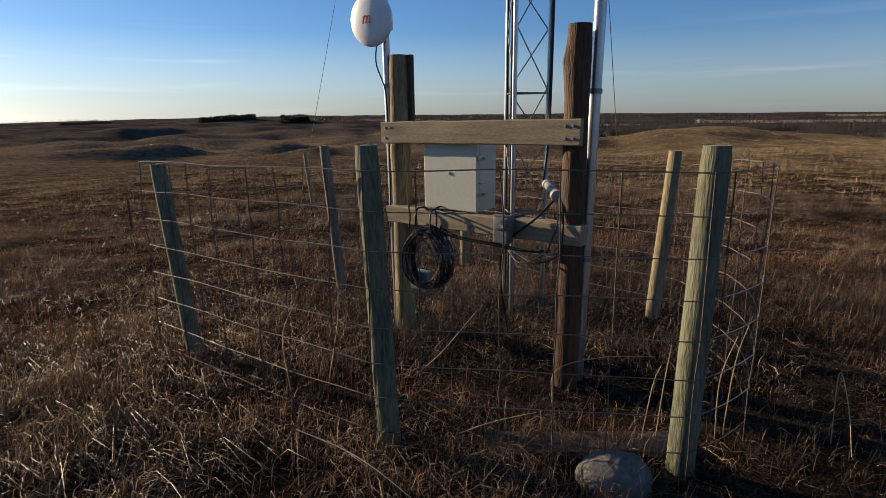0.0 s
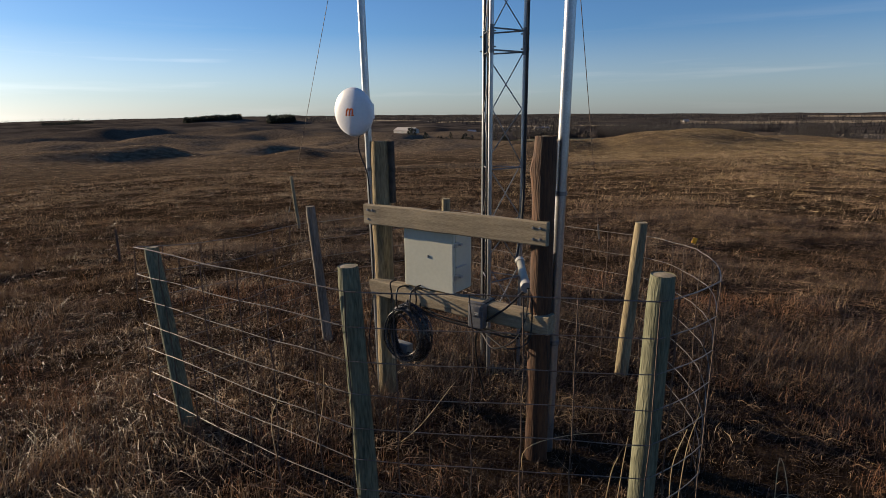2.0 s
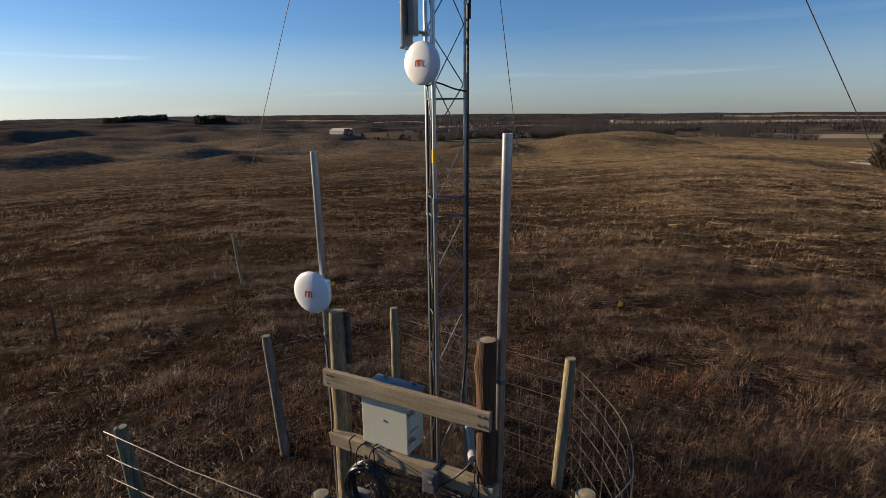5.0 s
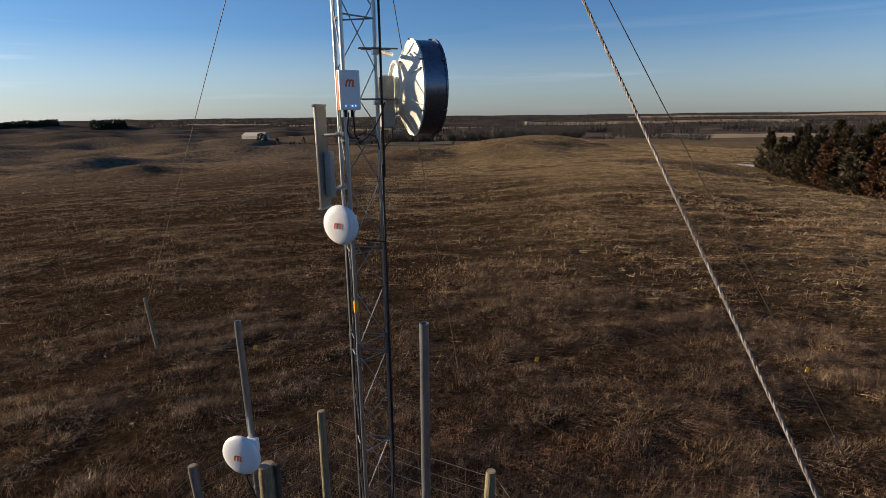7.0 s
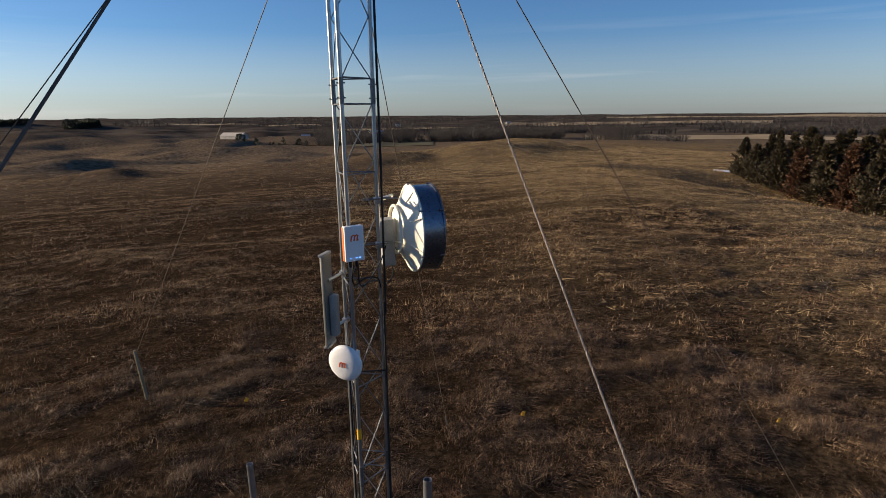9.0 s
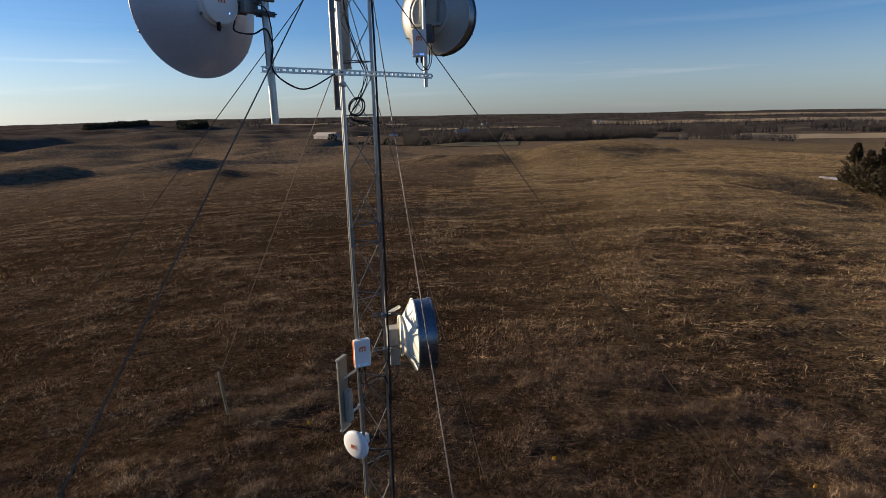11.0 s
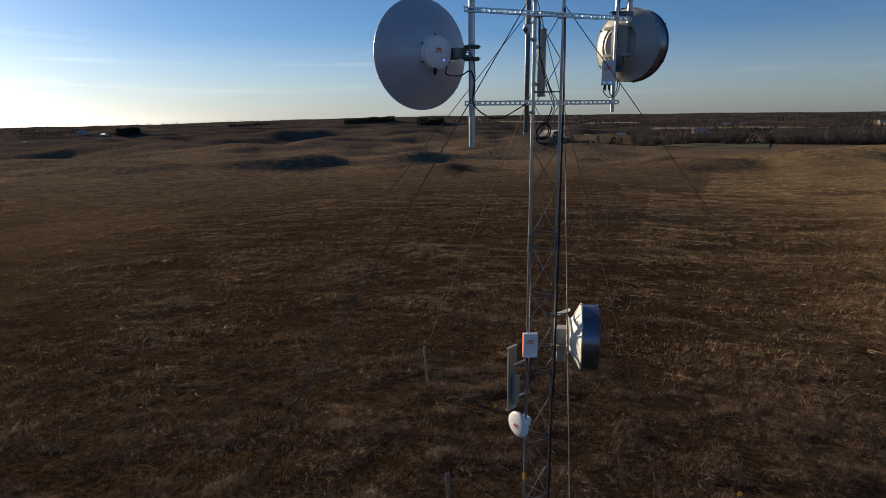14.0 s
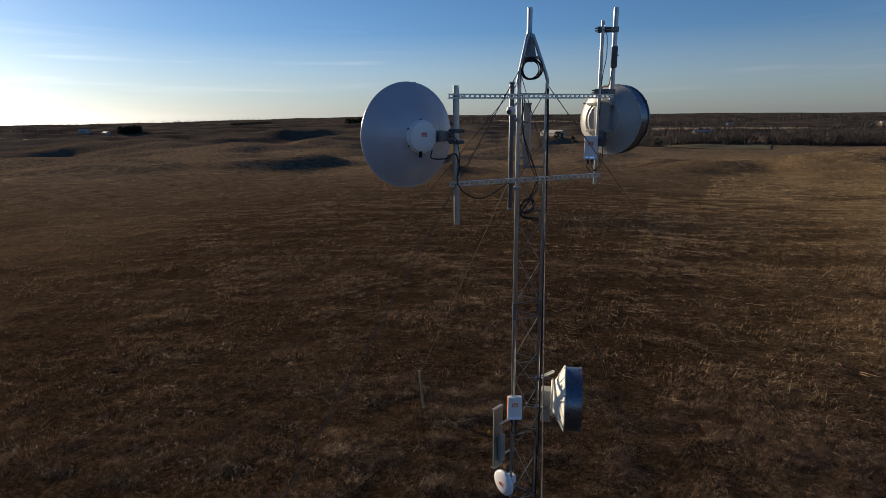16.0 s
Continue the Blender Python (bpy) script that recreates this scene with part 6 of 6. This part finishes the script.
shed(-6.2, 860, -38, 38, 16, 5.5, 9.5, M_SHED, M_SHED, "long white sheet metal shed in the valley", 3)
shed(-2.3, 865, -36, 30, 9, 4.0, 6.0, M_SHED, M_SHED, "low white sheet metal shed in the valley", 2)
shed(0.4, 900, -10, 12, 9, 4.0, 7.0, M_BARNWALL, M_ROOF, "tan farmhouse with grey roof among valley trees", 1, 3)
shed(7.3, 960, 12, 24, 9, 4.0, 6.5, M_BARNWALL, M_ROOF, "long low tan building among valley trees", 2, 4)
shed(9.5, 1500, 0, 14, 9, 4.0, 6.5, M_SHED, M_ROOF, "small white far farm building", 1, 2)
shed(20.5, 1700, 10, 14, 9, 4.0, 6.5, M_SHED, M_ROOF, "small white far farm building", 1, 2)
shed(-49.5, 1175, 10, 16, 9, 4.5, 7.0, M_SHED, M_SHED, "white farm building at the hilltop farmstead", 1, 2)
shed(-47.9, 1170, -15, 14, 8, 4.0, 6.5, M_SHED, M_ROOF, "pale farm building at the hilltop farmstead", 1, 2)


# ---- grass ----
def land_grid(x0, x1, y0, y1, step):
    xs, ys = np.arange(x0, x1 + step, step), np.arange(y0, y1 + step, step)
    gx, gy = np.meshgrid(xs, ys, indexing="ij")
    return x0, y0, step, land_many(gx.ravel(), gy.ravel()).reshape(gx.shape)


M_THATCH = grass_mat("brown_thatch", (0.042, 0.025, 0.016), (0.21, 0.13, 0.08), (0.52, 0.37, 0.23), (0.07, 0.042, 0.027))
NEAR, MID = land_grid(-15, 17, -9, 21, 0.2), land_grid(-105, 105, -20, 120, 0.6)


def height_at(x, y, grid):
    x0, y0, step, z = grid
    u, v = (x - x0) / step, (y - y0) / step
    i, j = np.clip(u.astype(int), 0, z.shape[0] - 2), np.clip(v.astype(int), 0, z.shape[1] - 2)
    fu, fv = u - i, v - j
    return z[i, j] * (1 - fu) * (1 - fv) + z[i + 1, j] * fu * (1 - fv) + z[i, j + 1] * (1 - fu) * fv + z[i + 1, j + 1] * fu * fv


def smooth_noise(x, y, scale, seed):
    """Cheap rolling noise for many places at once."""
    r = np.random.RandomState(seed)
    out = np.zeros_like(x)
    for k in range(7):
        a, f, p = r.rand() * 6.283, (0.6 + 0.9 * r.rand()) / scale, r.rand() * 6.283
        out += np.sin((x * math.cos(a) + y * math.sin(a)) * f * 6.283 + p)
    return out / 7


def grass(name, r0, r1, b0, b1, tufts, blades, tall, wide, spread, mat, seed, grid, label, patch=None, flat=0.5, thin=0.0, matted=0.6, far=False, clump=0.0):
    """Blades in tufts over a ring sector round the fence; each blade a bent strip."""
    r = np.random.RandomState(seed)
    d = np.sqrt(r0 ** 2 + (r1 ** 2 - r0 ** 2) * r.rand(tufts))
    b = np.radians(b0 + (b1 - b0) * r.rand(tufts))
    tx, ty = 0.3 + d * np.sin(b), 2.0 + d * np.cos(b)
    if patch:
        keep = smooth_noise(tx, ty, patch[0], patch[1]) > patch[2]
        tx, ty = tx[keep], ty[keep]
    if thin:
        # matted dark growth takes over on the right of the fence
        dark = np.clip((tx + 0.6 + 0.8 * smooth_noise(tx, ty, 4.0, 21)) / 1.0, 0, 1) * np.clip((13 - np.hypot(tx, ty - 2)) / 4, 0, 1)
        keep = r.rand(len(tx)) > thin * dark
        tx, ty = tx[keep], ty[keep]
    hump = 0.0
    if clump:
        # bunches on the hummocks, thin between them
        h0, h1, h2 = tussock(tx, ty)
        hump = (0.7 * h0 if clump < 2 else 0) + 0.6 * h1 + (0.5 * h2 if clump > 1 else 0)
        keep = r.rand(len(tx)) < np.clip(0.5 + 1.1 * hump, 0.34 if clump <= 0.5 else 0.06, 1)
        tx, ty, hump = tx[keep], ty[keep], hump[keep]
    n = len(tx)
    vigour = np.clip(1 + 0.6 * hump, 0.5, 1.6) * (0.75 + 0.5 * r.rand(n) + 0.35 * smooth_noise(tx, ty, 3.0, 5))
    # the wind has laid most of it one way
    lay = -0.35 + 3.2 * smooth_noise(tx, ty, 1.1, 8) + 0.9 * smooth_noise(tx, ty, 14.0, 9)
    tx, ty, vigour, lay = (np.repeat(q, blades) for q in (tx, ty, vigour, lay))
    n = n * blades
    px, py = tx + spread * r.randn(n), ty + spread * r.randn(n)
    pz = height_at(px, py, grid) - 0.02
    # part of the blades lies matted, part stands
    down = r.rand(n) < matted
    h = tall * vigour * (0.35 + 0.75 * r.rand(n)) * np.where(down, 0.55, 0.85)
    out = r.rand(n) * 6.283
    k = np.where(down, 1.3, 0.6) * flat
    dx, dy = k * np.cos(lay) + 0.7 * np.cos(out), k * np.sin(lay) + 0.7 * np.sin(out)
    lean = np.where(down, 1.2 + 2.2 * r.rand(n), 0.15 + 0.9 * r.rand(n)) * h
    side = r.rand(n) * 6.283
    w = wide * (0.5 + 0.9 * r.rand(n))
    root = np.stack([px, py, pz], -1)
    mid = np.stack([px + dx * lean * 0.32, py + dy * lean * 0.32, pz + h * 0.66], -1)
    tip = np.stack([px + dx * lean, py + dy * lean, pz + h * np.where(down, 0.1 + 0.5 * r.rand(n), 0.6 + 0.5 * r.rand(n))], -1)
    s = np.stack([np.cos(side) * w, np.sin(side) * w, np.where(down, 0.6, 0.0) * w], -1)
    if far:
        return tagged(new(name, raw_mesh(name, np.stack([root - s, root + s, tip], 1), 3, mat)), label, "grass", kind="stuff")
    v = np.stack([root - s, root + s, mid + s * 0.8, mid - s * 0.8, tip], 1).reshape(-1, 3).astype(np.float32)
    base = (np.arange(n, dtype=np.int32) * 5)[:, None]
    loops = (base + np.array([0, 1, 2, 3, 3, 2, 4], dtype=np.int32)).ravel()
    starts = ((np.arange(n, dtype=np.int32) * 7)[:, None] + np.array([0, 4], dtype=np.int32)).ravel()
    me = bpy.data.meshes.new(name)
    me.vertices.add(n * 5)
    me.vertices.foreach_set("co", v.ravel())
    me.loops.add(n * 7)
    me.loops.foreach_set("vertex_index", loops)
    me.polygons.add(n * 2)
    me.polygons.foreach_set("loop_start", starts)
    me.update(calc_edges=True)
    me.materials.append(mat)
    return tagged(new(name, me), label, "grass", kind="stuff")


grass("near_grass", 0.0, 4.6, 0, 360, 15500, 15, 0.17, 0.0018, 0.06, M_GRASS, 1, NEAR, "matted dry brown prairie grass round the fence", clump=0.45, matted=0.7, thin=0.12)
grass("russet_grass", 0.0, 5.5, 0, 360, 5000, 15, 0.20, 0.0014, 0.05, M_RUSSET, 2, NEAR, "russet bluestem tufts round the fence", (2.2, 31, 0.02), matted=0.5, thin=0.1)
grass("field_grass", 4.4, 12.5, -84, 84, 42000, 14, 0.2, 0.0027, 0.055, M_GRASS, 3, NEAR, "dry brown prairie grass on the hilltop", clump=0.7, far=True, flat=0.7, matted=0.62, thin=0.35)
grass("field_russet", 5.0, 30, -84, 84, 14000, 10, 0.16, 0.0045, 0.10, M_RUSSET, 4, MID, "russet bluestem tufts on the hilltop", (7, 32, 0.03), far=True, matted=0.85, thin=0.4)
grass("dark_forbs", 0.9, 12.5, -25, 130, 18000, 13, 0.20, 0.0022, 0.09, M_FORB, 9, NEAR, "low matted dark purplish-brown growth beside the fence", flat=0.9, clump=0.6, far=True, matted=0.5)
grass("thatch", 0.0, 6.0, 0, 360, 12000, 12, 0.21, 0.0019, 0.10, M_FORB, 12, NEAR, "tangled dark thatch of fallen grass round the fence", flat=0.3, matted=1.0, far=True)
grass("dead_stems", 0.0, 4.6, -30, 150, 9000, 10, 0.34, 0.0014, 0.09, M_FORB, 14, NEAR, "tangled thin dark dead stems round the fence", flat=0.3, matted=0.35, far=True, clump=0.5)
grass("field_thatch", 3.0, 14.0, -84, 84, 52000, 9, 0.18, 0.0032, 0.08, M_THATCH, 13, NEAR, "tangled brown thatch of fallen grass on the hilltop", flat=0.8, matted=0.95, far=True, clump=0.35, thin=0.2)
grass("slope_grass", 12.3, 34, -76, 76, 74000, 10, 0.23, 0.0056, 0.085, M_SLOPE, 5, MID, "dry brown prairie grass on the slope", far=True, clump=1.2, flat=0.7, matted=0.68)
grass("far_slope_grass", 33, 95, -70, 70, 78000, 7, 0.29, 0.016, 0.15, M_SLOPE, 6, MID, "dry prairie grass on the far slope", far=True, clump=2.6, matted=0.72, flat=0.8)
# paler blades paint the low sun onto the right slope
grass("sun_tinted_grass", 15, 95, 4, 66, 44000, 6, 0.27, 0.013, 0.15, M_SUN_TINT, 10, MID, "prairie grass on the right slope, golden tint standing in for sunlight", (14, 33, -0.45), far=True, clump=2.6, matted=0.74, flat=0.8)
FAR = land_grid(-420, 420, -60, 420, 2.5)
grass("hill_grass", 93, 260, -66, 68, 60000, 5, 0.38, 0.05, 0.3, M_SLOPE, 7, FAR, "dry prairie grass on the hills", flat=1.2, far=True, clump=2.6, matted=0.7)
grass("sun_tinted_ridge", 93, 230, 9, 66, 40000, 5, 0.38, 0.05, 0.3, M_SUN_TINT, 11, FAR, "prairie grass on the ridge, golden tint standing in for sunlight", (40, 34, -0.6), flat=1.2, far=True, clump=2.6, matted=0.7)


def brush_shade_patch(bearing, d, sx, sy, n, label, seed, grid=MID, tall=0.3):
    """Low dark brush, also used as painted shade: a scatter of upright twigs."""
    r = np.random.RandomState(seed)
    x0, y0 = polar(bearing, d)
    px, py = x0 + sx * r.randn(n), y0 + sy * r.randn(n)
    pz = height_at(px, py, grid)
    h = tall * (0.35 + 0.75 * r.rand(n))
    root = np.stack([px, py, pz], -1)
    tip = root + np.stack([0.8 * tall * r.randn(n), 0.8 * tall * r.randn(n), h], -1)
    a = r.rand(n) * 6.283
    s = np.stack([np.cos(a), np.sin(a), 0 * a], -1) * 0.1 * tall
    return tagged(new("brush", raw_mesh("brush", np.stack([root - s, root + s, tip], 1), 3, M_BRUSH_SHADE)), label, "shrub", kind="stuff")


# serves real brush and the twigs that darken shaded ground
M_BRUSH_SHADE = grass_mat("brush_and_shade", (0.03, 0.022, 0.016), (0.07, 0.05, 0.034), (0.13, 0.09, 0.06), (0.045, 0.036, 0.024))
brush_shade_patch(3.5, 56, 8.0, 5.0, 4200, "dark low brush patch on the slope", 3)
brush_shade_patch(5.6, 190, 6.0, 3.0, 900, "dark brush in a small hollow", 4, FAR, 0.5)
# dark twigs stand in for shade below the bank and the knoll
brush_shade_patch(9.8, 168, 6.5, 2.6, 1100, "dark twigs standing in for shade at the foot of a bank", 5, FAR, 0.5)
brush_shade_patch(24.5, 188, 3.6, 3.0, 900, "dark twigs standing in for shade in the dip of a knoll", 8, FAR, 0.5)
# dark twigs added as the rim's shadow on the draw floor
for k in range(9):
    brush_shade_patch(31 + 1.6 * k, 124 - 4.3 * k, 3.4, 2.6, 700, "dark twigs standing in for shade along the floor of the draw", 30 + k, FAR, 0.42)
